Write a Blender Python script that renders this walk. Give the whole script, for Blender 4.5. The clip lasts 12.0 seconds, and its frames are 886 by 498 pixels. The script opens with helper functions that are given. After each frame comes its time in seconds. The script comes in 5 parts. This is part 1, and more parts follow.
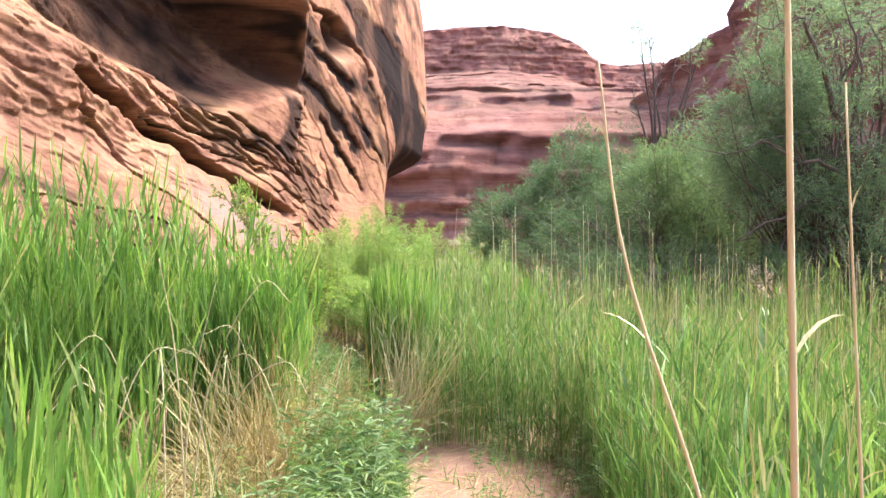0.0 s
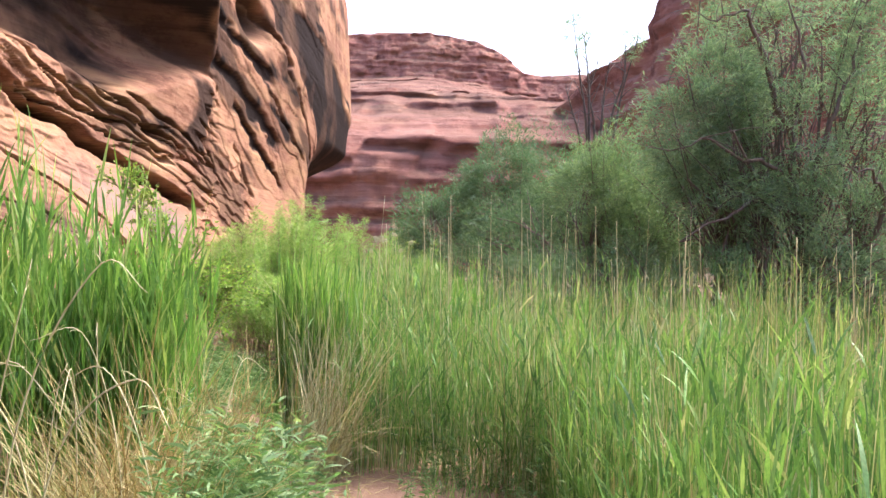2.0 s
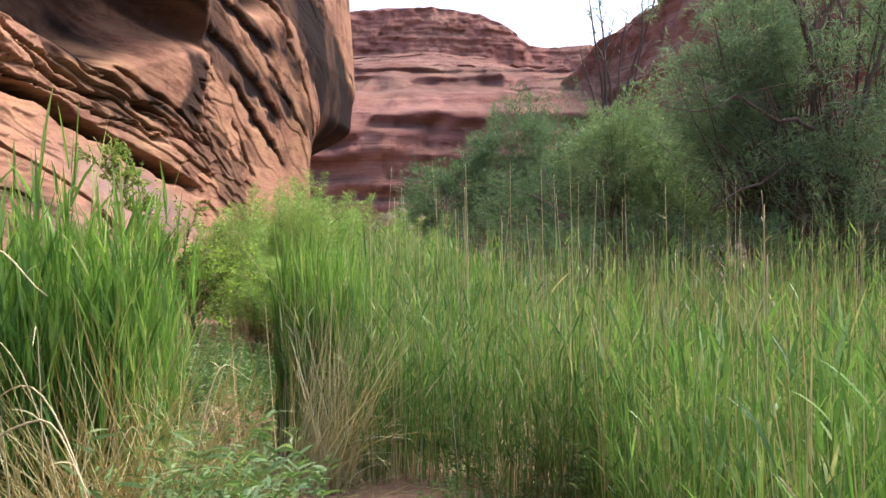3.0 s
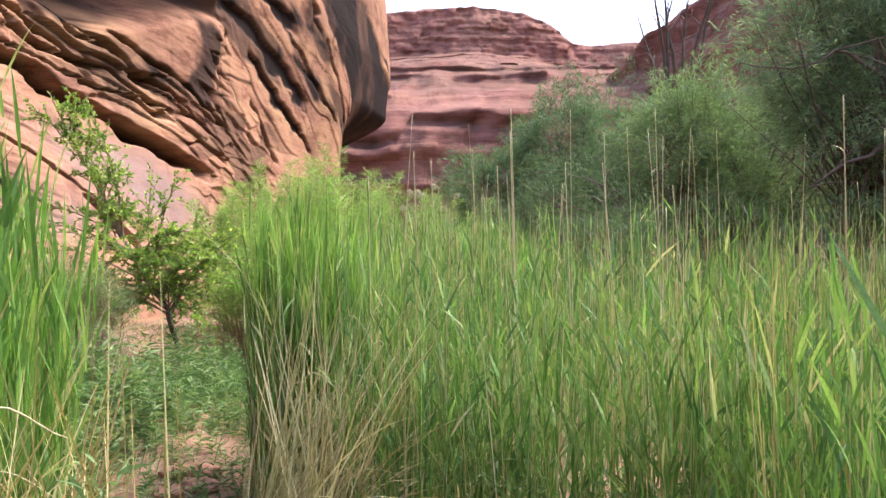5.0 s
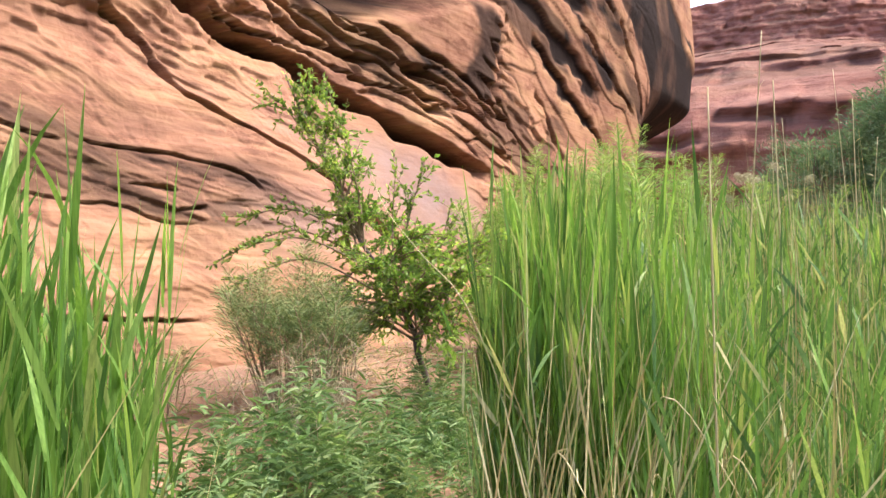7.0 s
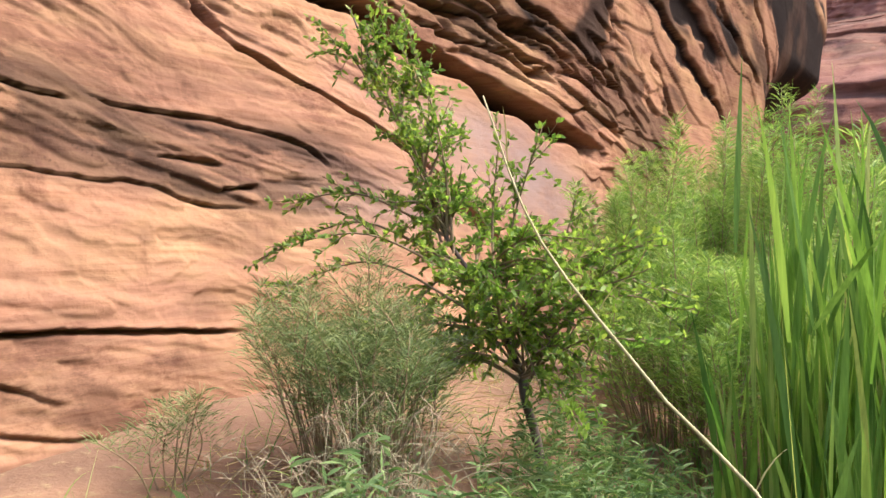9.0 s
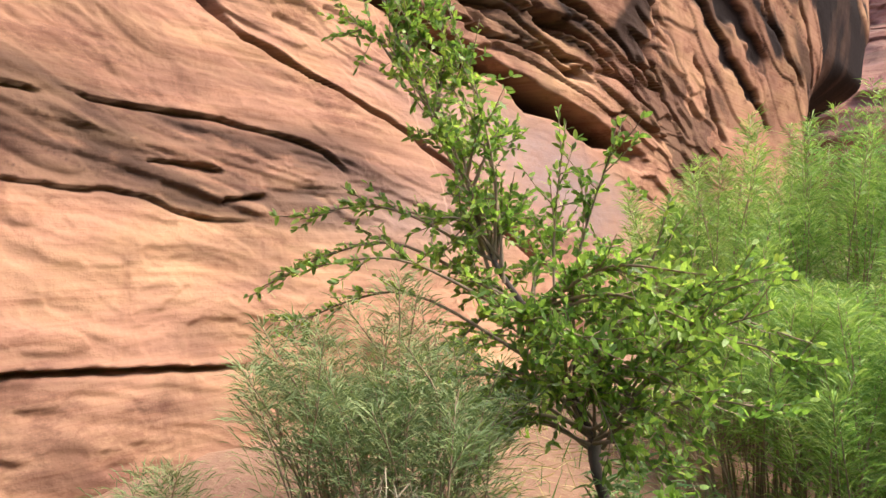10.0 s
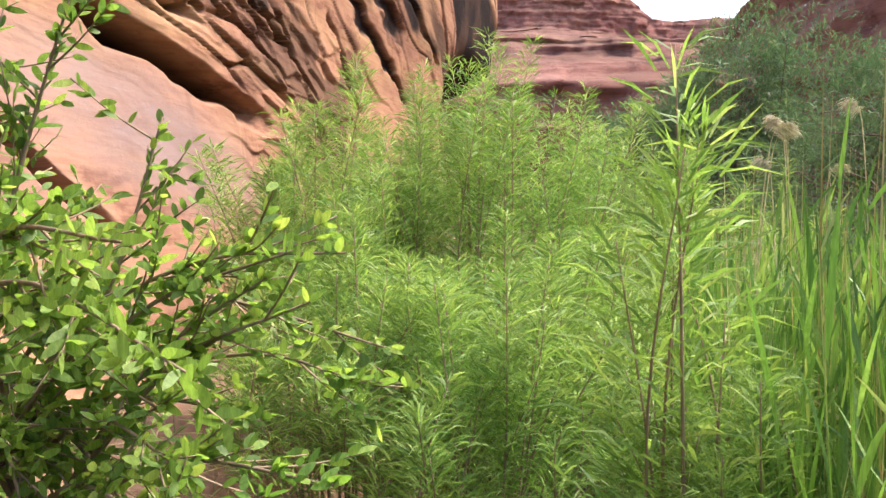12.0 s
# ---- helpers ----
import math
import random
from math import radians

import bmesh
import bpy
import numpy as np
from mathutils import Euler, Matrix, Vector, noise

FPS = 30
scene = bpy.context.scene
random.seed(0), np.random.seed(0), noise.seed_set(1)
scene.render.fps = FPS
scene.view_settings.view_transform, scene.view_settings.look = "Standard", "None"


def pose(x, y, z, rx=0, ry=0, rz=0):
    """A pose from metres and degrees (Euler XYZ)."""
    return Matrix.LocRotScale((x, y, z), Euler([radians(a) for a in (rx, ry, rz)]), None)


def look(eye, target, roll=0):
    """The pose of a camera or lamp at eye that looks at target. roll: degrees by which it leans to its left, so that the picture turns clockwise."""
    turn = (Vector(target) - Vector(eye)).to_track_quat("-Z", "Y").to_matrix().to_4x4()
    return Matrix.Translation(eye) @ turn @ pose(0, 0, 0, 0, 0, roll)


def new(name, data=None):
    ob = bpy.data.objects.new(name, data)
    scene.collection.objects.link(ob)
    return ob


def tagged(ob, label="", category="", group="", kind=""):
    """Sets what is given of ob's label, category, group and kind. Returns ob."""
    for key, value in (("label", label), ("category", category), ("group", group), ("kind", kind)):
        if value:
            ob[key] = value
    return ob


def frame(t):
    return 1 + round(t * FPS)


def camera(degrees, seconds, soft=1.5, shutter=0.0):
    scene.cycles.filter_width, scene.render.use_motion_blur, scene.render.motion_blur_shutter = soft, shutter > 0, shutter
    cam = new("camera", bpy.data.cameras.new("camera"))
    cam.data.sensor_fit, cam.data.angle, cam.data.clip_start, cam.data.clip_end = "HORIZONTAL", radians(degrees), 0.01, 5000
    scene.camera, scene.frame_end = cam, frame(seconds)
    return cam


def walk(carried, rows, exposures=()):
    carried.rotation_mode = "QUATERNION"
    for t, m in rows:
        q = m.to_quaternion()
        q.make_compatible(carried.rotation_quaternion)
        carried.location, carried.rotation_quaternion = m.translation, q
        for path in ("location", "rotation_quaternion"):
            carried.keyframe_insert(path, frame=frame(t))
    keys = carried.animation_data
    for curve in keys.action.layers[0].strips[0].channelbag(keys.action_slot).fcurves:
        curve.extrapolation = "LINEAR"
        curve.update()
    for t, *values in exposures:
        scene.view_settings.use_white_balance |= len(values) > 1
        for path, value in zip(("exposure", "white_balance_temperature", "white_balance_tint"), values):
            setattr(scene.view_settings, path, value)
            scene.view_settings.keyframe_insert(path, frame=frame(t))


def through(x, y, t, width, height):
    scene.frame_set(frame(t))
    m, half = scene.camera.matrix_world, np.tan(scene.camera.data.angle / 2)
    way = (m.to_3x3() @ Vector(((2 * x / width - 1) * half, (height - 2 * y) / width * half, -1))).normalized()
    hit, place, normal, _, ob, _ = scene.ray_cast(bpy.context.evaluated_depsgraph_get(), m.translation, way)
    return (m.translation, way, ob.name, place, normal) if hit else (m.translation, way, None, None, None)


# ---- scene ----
cam = camera(59.8, 12.0, soft=1.5)
PATH = [
    (0, (0.000, 0.000, 1.610), (-0.174, 4.996, 1.694), 0.28),
    (0.2, (-0.031, 0.083, 1.596), (-0.076, 5.082, 1.656), -0.30),
    (0.5, (-0.053, 0.212, 1.572), (-0.292, 5.200, 1.312), -0.44),
    (0.8, (-0.049, 0.331, 1.539), (-0.430, 5.284, 0.968), 2.05),
    (1, (-0.065, 0.414, 1.547), (-0.491, 5.355, 0.912), 1.81),
    (1.2, (-0.107, 0.520, 1.531), (-0.445, 5.504, 1.320), 1.31),
    (1.5, (-0.106, 0.707, 1.525), (0.075, 5.703, 1.445), 1.60),
    (2, (-0.056, 1.041, 1.503), (0.269, 6.028, 1.638), 0.75),
    (2.5, (-0.070, 1.455, 1.478), (0.080, 6.443, 1.784), -1.11),
    (3, (-0.059, 1.801, 1.512), (0.205, 6.794, 1.496), -0.79),
    (3.2, (-0.038, 1.941, 1.518), (0.206, 6.934, 1.437), -0.43),
    (4.8, (0.065, 3.311, 1.314), (-0.008, 8.310, 1.356), -1.68),
    (5, (0.057, 3.443, 1.335), (0.044, 8.443, 1.337), -0.90),
    (5.5, (0.092, 3.799, 1.403), (-0.226, 8.785, 1.191), -0.39),
    (6, (-0.010, 4.292, 1.346), (-1.010, 9.186, 1.130), -0.27),
    (6.5, (-0.084, 4.730, 1.334), (-1.601, 9.494, 1.328), 0.09),
    (7, (-0.189, 5.183, 1.334), (-2.057, 9.820, 1.425), -1.22),
    (7.2, (-0.267, 5.328, 1.343), (-2.137, 9.965, 1.386), -1.44),
    (8.8, (-0.764, 6.256, 1.479), (-2.976, 10.739, 1.409), 0.58),
    (9, (-0.855, 6.417, 1.474), (-3.222, 10.821, 1.427), 0.06),
    (9.5, (-1.135, 6.727, 1.463), (-3.816, 10.947, 1.368), -0.93),
    (10, (-1.299, 7.000, 1.543), (-3.760, 11.352, 1.545), 0.36),
    (10.5, (-1.283, 7.364, 1.559), (-2.990, 12.063, 1.669), 1.61),
    (11, (-1.296, 7.576, 1.584), (-1.921, 12.536, 1.660), 1.15),
    (11.5, (-1.268, 7.773, 1.559), (-1.455, 12.769, 1.589), 0.37),
    (12, (-1.220, 8.123, 1.503), (-1.630, 13.104, 1.376), 0.65),
]

EXPOSURES = [(0.0, 2.58, 6200, 17), (0.5, 2.12, 6200, 17), (1.2, 2.12, 6200, 17), (2.0, 2.4, 6150, 17), (2.5, 1.92, 6200, 17), (3.2, 1.85, 6200, 17), (4.8, 2.18, 6150, 17), (7.2, 2.16, 6550, 16), (9.0, 1.93, 6600, 13), (9.6, 1.93, 6600, 13), (12.0, 2.1, 6500, 15)]
walk(cam, [(t, look(eye, target, roll)) for t, eye, target, roll in PATH], EXPOSURES)

# ---- world and sun ----
world = bpy.data.worlds.new("canyon_sky")
scene.world = world
world.use_nodes = True
SUN_EL, SUN_AZ = radians(56), radians(66)
wt = world.node_tree
sky = wt.nodes.new("ShaderNodeTexSky")
sky.sky_type, sky.sun_disc = "NISHITA", False
sky.sun_elevation, sky.sun_rotation = SUN_EL, SUN_AZ
sky.dust_density, sky.ozone_density = 4.0, 0.6
wt.nodes["Background"].inputs["Strength"].default_value = 0.15
wt.links.new(sky.outputs[0], wt.nodes["Background"].inputs["Color"])
sun = new("sun", bpy.data.lights.new("sun", "SUN"))
sun.data.energy, sun.data.angle, sun.data.color = 1.7, radians(24), (1.0, 0.94, 0.84)
sun_from = Vector((math.sin(SUN_AZ) * math.cos(SUN_EL), math.cos(SUN_AZ) * math.cos(SUN_EL), math.sin(SUN_EL)))
sun.matrix_world = look(sun_from * 60, (0, 0, 0))


# ---- materials ----
def material(name):
    m = bpy.data.materials.new(name)
    m.use_nodes = True
    return m, m.node_tree, m.node_tree.nodes["Principled BSDF"]


def add(nt, kind, **values):
    n = nt.nodes.new("ShaderNode" + kind)
    for key, value in values.items():
        n.inputs[key.replace("_", " ")].default_value = value
    return n


def ramp(nt, source, stops):
    n = nt.nodes.new("ShaderNodeValToRGB")
    el = n.color_ramp.elements
    while len(el) < len(stops):
        el.new(0.5)
    for e, (at, col) in zip(el, stops):
        e.position, e.color = at, (*col, 1) if len(col) == 3 else col
    nt.links.new(source, n.inputs[0])
    return n.outputs[0]


def mix(nt, a, b, factor, kind="MIX"):
    n = nt.nodes.new("ShaderNodeMixRGB")
    n.blend_type = kind
    for slot, value in (("Fac", factor), ("Color1", a), ("Color2", b)):
        if isinstance(value, (int, float)):
            n.inputs[slot].default_value = value
        elif isinstance(value, tuple):
            n.inputs[slot].default_value = (*value, 1)
        else:
            nt.links.new(value, n.inputs[slot])
    return n.outputs[0]


def coords(nt, scale=(1, 1, 1), turn=(0, 0, 0)):
    g = nt.nodes.new("ShaderNodeNewGeometry")
    m = nt.nodes.new("ShaderNodeMapping")
    m.inputs["Scale"].default_value = scale
    m.inputs["Rotation"].default_value = [radians(a) for a in turn]
    nt.links.new(g.outputs["Position"], m.inputs["Vector"])
    return m.outputs[0]


def noise_tex(nt, vector, scale, detail=5.0, rough=0.6):
    n = add(nt, "TexNoise", Scale=scale, Detail=detail, Roughness=rough)
    nt.links.new(vector, n.inputs["Vector"])
    return n.outputs["Fac"]


def bump(nt, shader, height, strength, distance):
    b = add(nt, "Bump", Strength=strength, Distance=distance)
    nt.links.new(height, b.inputs["Height"])
    nt.links.new(b.outputs[0], shader.inputs["Normal"])


def leaf_material(name, stops, through=0.45, rough=0.5):
    """Thin leaf: gloss on top, light shining through; each leaf has its own tint."""
    m, nt, p = material(name)
    g = nt.nodes.new("ShaderNodeNewGeometry")
    col = ramp(nt, g.outputs["Random Per Island"], stops)
    patch = ramp(nt, noise_tex(nt, coords(nt), 2.1, 4), [(0.35, (0, 0, 0)), (0.65, (1, 1, 1))])
    col = mix(nt, col, mix(nt, col, (0.72, 0.86, 0.8), 1.0, "MULTIPLY"), patch)
    vein = noise_tex(nt, coords(nt, (1, 1, 0.06)), 160.0, 3, 0.7)
    col = mix(nt, mix(nt, col, (0.7, 0.74, 0.66), 1.0, "MULTIPLY"), mix(nt, col, (1.18, 1.15, 1.1), 1.0, "MULTIPLY"), ramp(nt, vein, [(0.35, (0, 0, 0)), (0.65, (1, 1, 1))]))
    nt.links.new(col, p.inputs["Base Color"])
    p.inputs["Roughness"].default_value = rough
    p.inputs["Specular IOR Level"].default_value = 0.35
    tr = nt.nodes.new("ShaderNodeBsdfTranslucent")
    nt.links.new(mix(nt, col, (1.0, 1.0, 0.62), 1.0, "MULTIPLY"), tr.inputs["Color"])
    ms = nt.nodes.new("ShaderNodeMixShader")
    ms.inputs[0].default_value = through
    nt.links.new(p.outputs[0], ms.inputs[1])
    nt.links.new(tr.outputs[0], ms.inputs[2])
    nt.links.new(ms.outputs[0], nt.nodes["Material Output"].inputs[0])
    return m


def wood_material(name, a, b, scale=30.0):
    m, nt, p = material(name)
    n = noise_tex(nt, coords(nt, (1, 1, 0.2)), scale)
    nt.links.new(ramp(nt, n, [(0.3, a), (0.7, b)]), p.inputs["Base Color"])
    p.inputs["Roughness"].default_value = 0.85
    bump(nt, p, n, 0.5, 0.01)
    return m


def rock_material(name, light, mid, deep, darkening, turn=(14, 0, 0), fine=1.0, far=False):
    """Bedded sandstone: tilted laminae, blotches, dark colour where the mesh carries it, for desert varnish and painted
    shade.
    """
    m, nt, p = material(name)
    lam = noise_tex(nt, coords(nt, (0.35, 0.35, 7.0), turn), 1.6 * fine, 6, 0.65)
    lam2 = noise_tex(nt, coords(nt, (0.8, 0.8, 26.0), turn), 1.2 * fine, 4, 0.6)
    blot = noise_tex(nt, coords(nt), 0.55 * fine, 6, 0.62)
    grain = noise_tex(nt, coords(nt), 42.0 * fine, 4, 0.7)
    base = ramp(nt, blot, [(0.28, deep), (0.5, mid), (0.68, light)])
    bands = ramp(nt, lam, [(0.3, deep), (0.48, mid), (0.62, light)])
    col = mix(nt, base, bands, 0.26)
    buff = noise_tex(nt, coords(nt, (0.6, 0.6, 1.6), turn), 1.1 * fine, 5, 0.7)
    col = mix(nt, col, mix(nt, col, (1.08, 1.16, 1.05), 1.0, "MULTIPLY"), ramp(nt, buff, [(0.45, (0, 0, 0)), (0.62, (1, 1, 1))]))
    col = mix(nt, col, mix(nt, col, (0.84, 0.79, 0.76), 1.0, "MULTIPLY"), ramp(nt, lam2, [(0.5, (0, 0, 0)), (0.66, (1, 1, 1))]))
    col = mix(nt, col, mix(nt, col, (0.8, 0.78, 0.76), 1.0, "MULTIPLY"), grain)
    patch = noise_tex(nt, coords(nt, (0.7, 0.7, 1.7), turn), 1.5 * fine, 8, 0.74)
    col = mix(nt, col, mix(nt, col, (0.56, 0.5, 0.52), 1.0, "MULTIPLY"), ramp(nt, patch, [(0.53, (0, 0, 0)), (0.6, (0.75, 0.75, 0.75))]))
    seep = noise_tex(nt, coords(nt, (3.0, 3.0, 0.22)), 0.9 * fine, 7, 0.7)
    col = mix(nt, col, mix(nt, col, (0.62, 0.57, 0.58), 1.0, "MULTIPLY"), ramp(nt, seep, [(0.55, (0, 0, 0)), (0.66, (0.7, 0.7, 0.7))]))
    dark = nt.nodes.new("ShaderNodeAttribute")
    dark.attribute_name = "darkening"
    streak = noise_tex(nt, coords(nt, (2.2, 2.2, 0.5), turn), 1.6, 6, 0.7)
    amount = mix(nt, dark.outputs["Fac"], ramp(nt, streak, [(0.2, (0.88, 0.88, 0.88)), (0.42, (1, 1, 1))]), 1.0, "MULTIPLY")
    col = mix(nt, col, darkening, amount)
    lilac = nt.nodes.new("ShaderNodeAttribute")
    lilac.attribute_name = "patina"
    worn = noise_tex(nt, coords(nt, (1, 1, 2.5), turn), 1.4, 6, 0.7)
    thin = mix(nt, lilac.outputs["Fac"], ramp(nt, worn, [(0.3, (0.35, 0.35, 0.35)), (0.55, (0.9, 0.9, 0.9))]), 1.0, "MULTIPLY")
    col = mix(nt, col, (0.225, 0.165, 0.155), thin)
    nt.links.new(col, p.inputs["Base Color"])
    rough = nt.nodes.new("ShaderNodeMapRange")
    rough.inputs["To Min"].default_value, rough.inputs["To Max"].default_value = 0.95, 0.5
    nt.links.new(lilac.outputs["Fac"], rough.inputs["Value"])
    nt.links.new(rough.outputs[0], p.inputs["Roughness"])
    p.inputs["Specular IOR Level"].default_value = 0.03
    pits = noise_tex(nt, coords(nt, (1, 1, 1.8), turn), 9.0 * fine, 6, 0.72)
    height = mix(nt, mix(nt, lam2, grain, 0.5), pits, 0.55)
    bump(nt, p, height, 0.38 if not far else 0.8, 0.035 if not far else 0.6)
    return m


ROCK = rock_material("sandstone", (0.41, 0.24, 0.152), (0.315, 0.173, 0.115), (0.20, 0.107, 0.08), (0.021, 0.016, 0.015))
FAR_ROCK = rock_material("red_sandstone", (0.37, 0.205, 0.165), (0.26, 0.12, 0.097), (0.17, 0.073, 0.062), (0.105, 0.07, 0.053), turn=(0, 3, 0), fine=0.14, far=True)
STONE = rock_material("loose_sandstone", (0.56, 0.36, 0.27), (0.46, 0.27, 0.19), (0.36, 0.2, 0.14), (0.1, 0.07, 0.06), fine=2.5)

SOIL, nt, p = material("sandy_soil")
big = noise_tex(nt, coords(nt), 0.9, 5)
small = noise_tex(nt, coords(nt), 14.0, 6, 0.7)
col = ramp(nt, big, [(0.3, (0.13, 0.073, 0.047)), (0.6, (0.255, 0.148, 0.092))])
col = mix(nt, col, (0.30, 0.24, 0.13), ramp(nt, small, [(0.55, (0, 0, 0)), (0.7, (0.8, 0.8, 0.8))]))
nt.links.new(col, p.inputs["Base Color"])
p.inputs["Roughness"].default_value = 0.95
bump(nt, p, small, 0.8, 0.03)

REED = leaf_material("reed_leaf", [(0.0, (0.07, 0.15, 0.055)), (0.35, (0.13, 0.255, 0.075)), (0.7, (0.21, 0.355, 0.10)), (0.9, (0.31, 0.43, 0.15)), (1.0, (0.55, 0.5, 0.32))], 0.4, 0.5)
REED_LUSH = leaf_material("lush_reed_leaf", [(0.0, (0.09, 0.19, 0.05)), (0.5, (0.19, 0.355, 0.08)), (0.85, (0.30, 0.46, 0.125)), (1.0, (0.46, 0.5, 0.21))], 0.5, 0.5)
STRAW = leaf_material("dry_reed", [(0.0, (0.28, 0.215, 0.11)), (0.4, (0.44, 0.365, 0.20)), (0.8, (0.58, 0.51, 0.32)), (1.0, (0.66, 0.61, 0.45))], 0.2, 0.65)
GOLD = leaf_material("golden_straw", [(0.0, (0.26, 0.17, 0.075)), (0.5, (0.43, 0.32, 0.145)), (1.0, (0.57, 0.48, 0.27))], 0.2, 0.65)
WILLOW = leaf_material("willow_leaf", [(0.0, (0.155, 0.27, 0.075)), (0.5, (0.265, 0.41, 0.115)), (0.85, (0.375, 0.52, 0.15)), (1.0, (0.5, 0.6, 0.25))], 0.5, 0.55)
WEED = leaf_material("weed_leaf", [(0.0, (0.10, 0.18, 0.075)), (0.6, (0.18, 0.285, 0.115)), (1.0, (0.31, 0.40, 0.19))], 0.5, 0.55)
SAP_LEAF = leaf_material("sapling_leaf", [(0.0, (0.125, 0.215, 0.06)), (0.5, (0.225, 0.36, 0.085)), (0.82, (0.35, 0.5, 0.11)), (1.0, (0.5, 0.62, 0.165))], 0.6, 0.45)
TAMARISK = leaf_material("tamarisk_leaf", [(0.0, (0.14, 0.21, 0.155)), (0.5, (0.215, 0.305, 0.22)), (1.0, (0.30, 0.40, 0.28))], 0.58, 0.65)
TAMARISK_DARK = leaf_material("dark_tamarisk_leaf", [(0.0, (0.075, 0.13, 0.08)), (0.5, (0.115, 0.19, 0.115)), (1.0, (0.18, 0.27, 0.16))], 0.45, 0.65)
TAMARISK_LIGHT = leaf_material("light_tamarisk_leaf", [(0.0, (0.125, 0.19, 0.115)), (0.6, (0.19, 0.28, 0.16)), (1.0, (0.28, 0.37, 0.21))], 0.5, 0.6)
COTTONWOOD = leaf_material("far_tree_leaf", [(0.0, (0.05, 0.10, 0.03)), (1.0, (0.13, 0.20, 0.06))], 0.3)
GREYBRUSH = leaf_material("grey_brush", [(0.0, (0.22, 0.165, 0.125)), (0.6, (0.36, 0.29, 0.22)), (1.0, (0.48, 0.41, 0.32))], 0.1, 0.8)
RABBIT = leaf_material("brush_leaf", [(0.0, (0.13, 0.18, 0.08)), (0.6, (0.21, 0.275, 0.125)), (1.0, (0.31, 0.36, 0.18))], 0.35, 0.6)
BARK = wood_material("dark_bark", (0.055, 0.042, 0.035), (0.13, 0.10, 0.08))
TWIG = wood_material("brown_twig", (0.16, 0.115, 0.07), (0.28, 0.21, 0.13))
CANE = wood_material("dry_cane", (0.36, 0.32, 0.17), (0.53, 0.49, 0.30), 60.0)
PLUME = leaf_material("seed_plume", [(0.0, (0.42, 0.36, 0.28)), (1.0, (0.62, 0.57, 0.48))], 0.3, 0.8)

rng = np.random.default_rng(7)


# ---- mesh tools ----
def hashed(ix, iy, iz, seed):
    h = (ix.astype(np.int64) * 374761393 + iy.astype(np.int64) * 668265263 + iz.astype(np.int64) * 1440662683 + seed * 974634777) & 0xFFFFFFFF
    h = ((h ^ (h >> 13)) * 1274126177) & 0xFFFFFFFF
    return ((h ^ (h >> 16)) & 0xFFFF) / 65535.0


def vnoise(x, y, z=0.0, seed=0):
    """Smooth value noise between -1 and 1."""
    x, y, z = np.broadcast_arrays(np.asarray(x, float), np.asarray(y, float), np.asarray(z, float))
    ix, iy, iz = np.floor(x), np.floor(y), np.floor(z)
    fx, fy, fz = x - ix, y - iy, z - iz
    fx, fy, fz = (f * f * (3 - 2 * f) for f in (fx, fy, fz))
    out = 0.0
    for a in (0, 1):
        for b in (0, 1):
            for c in (0, 1):
                w = (fx if a else 1 - fx) * (fy if b else 1 - fy) * (fz if c else 1 - fz)
                out = out + w * hashed(ix + a, iy + b, iz + c, seed)
    return out * 2 - 1


def fbm(x, y, z=0.0, seed=0, octaves=4):
    return sum(vnoise(x * 2.03 ** k, y * 2.03 ** k, np.asarray(z) * 2.03 ** k, seed + k) * 0.5 ** k for k in range(octaves))


def smooth(a, b, x):
    t = np.clip((x - a) / (b - a), 0, 1)
    return t * t * (3 - 2 * t)


def fill_mesh(name, verts, faces, mats, soft=False):
    """A mesh from arrays; faces: (n, 3) or (n, 4)."""
    me = bpy.data.meshes.new(name)
    verts, faces = np.asarray(verts, np.float32), np.asarray(faces, np.int32)
    n, k = faces.shape
    me.vertices.add(len(verts))
    me.vertices.foreach_set("co", verts.ravel())
    me.loops.add(n * k)
    me.loops.foreach_set("vertex_index", faces.ravel())
    me.polygons.add(n)
    me.polygons.foreach_set("loop_start", np.arange(0, n * k, k, dtype=np.int32))
    if soft:
        me.polygons.foreach_set("use_smooth", np.ones(n, bool))
    for m in mats:
        me.materials.append(m)
    me.update(calc_edges=True)
    me.validate()
    return me


def grid_faces(rows, cols):
    i = np.arange(rows * cols).reshape(rows, cols)
    return np.stack([i[:-1, :-1], i[:-1, 1:], i[1:, 1:], i[1:, :-1]], -1).reshape(-1, 4)


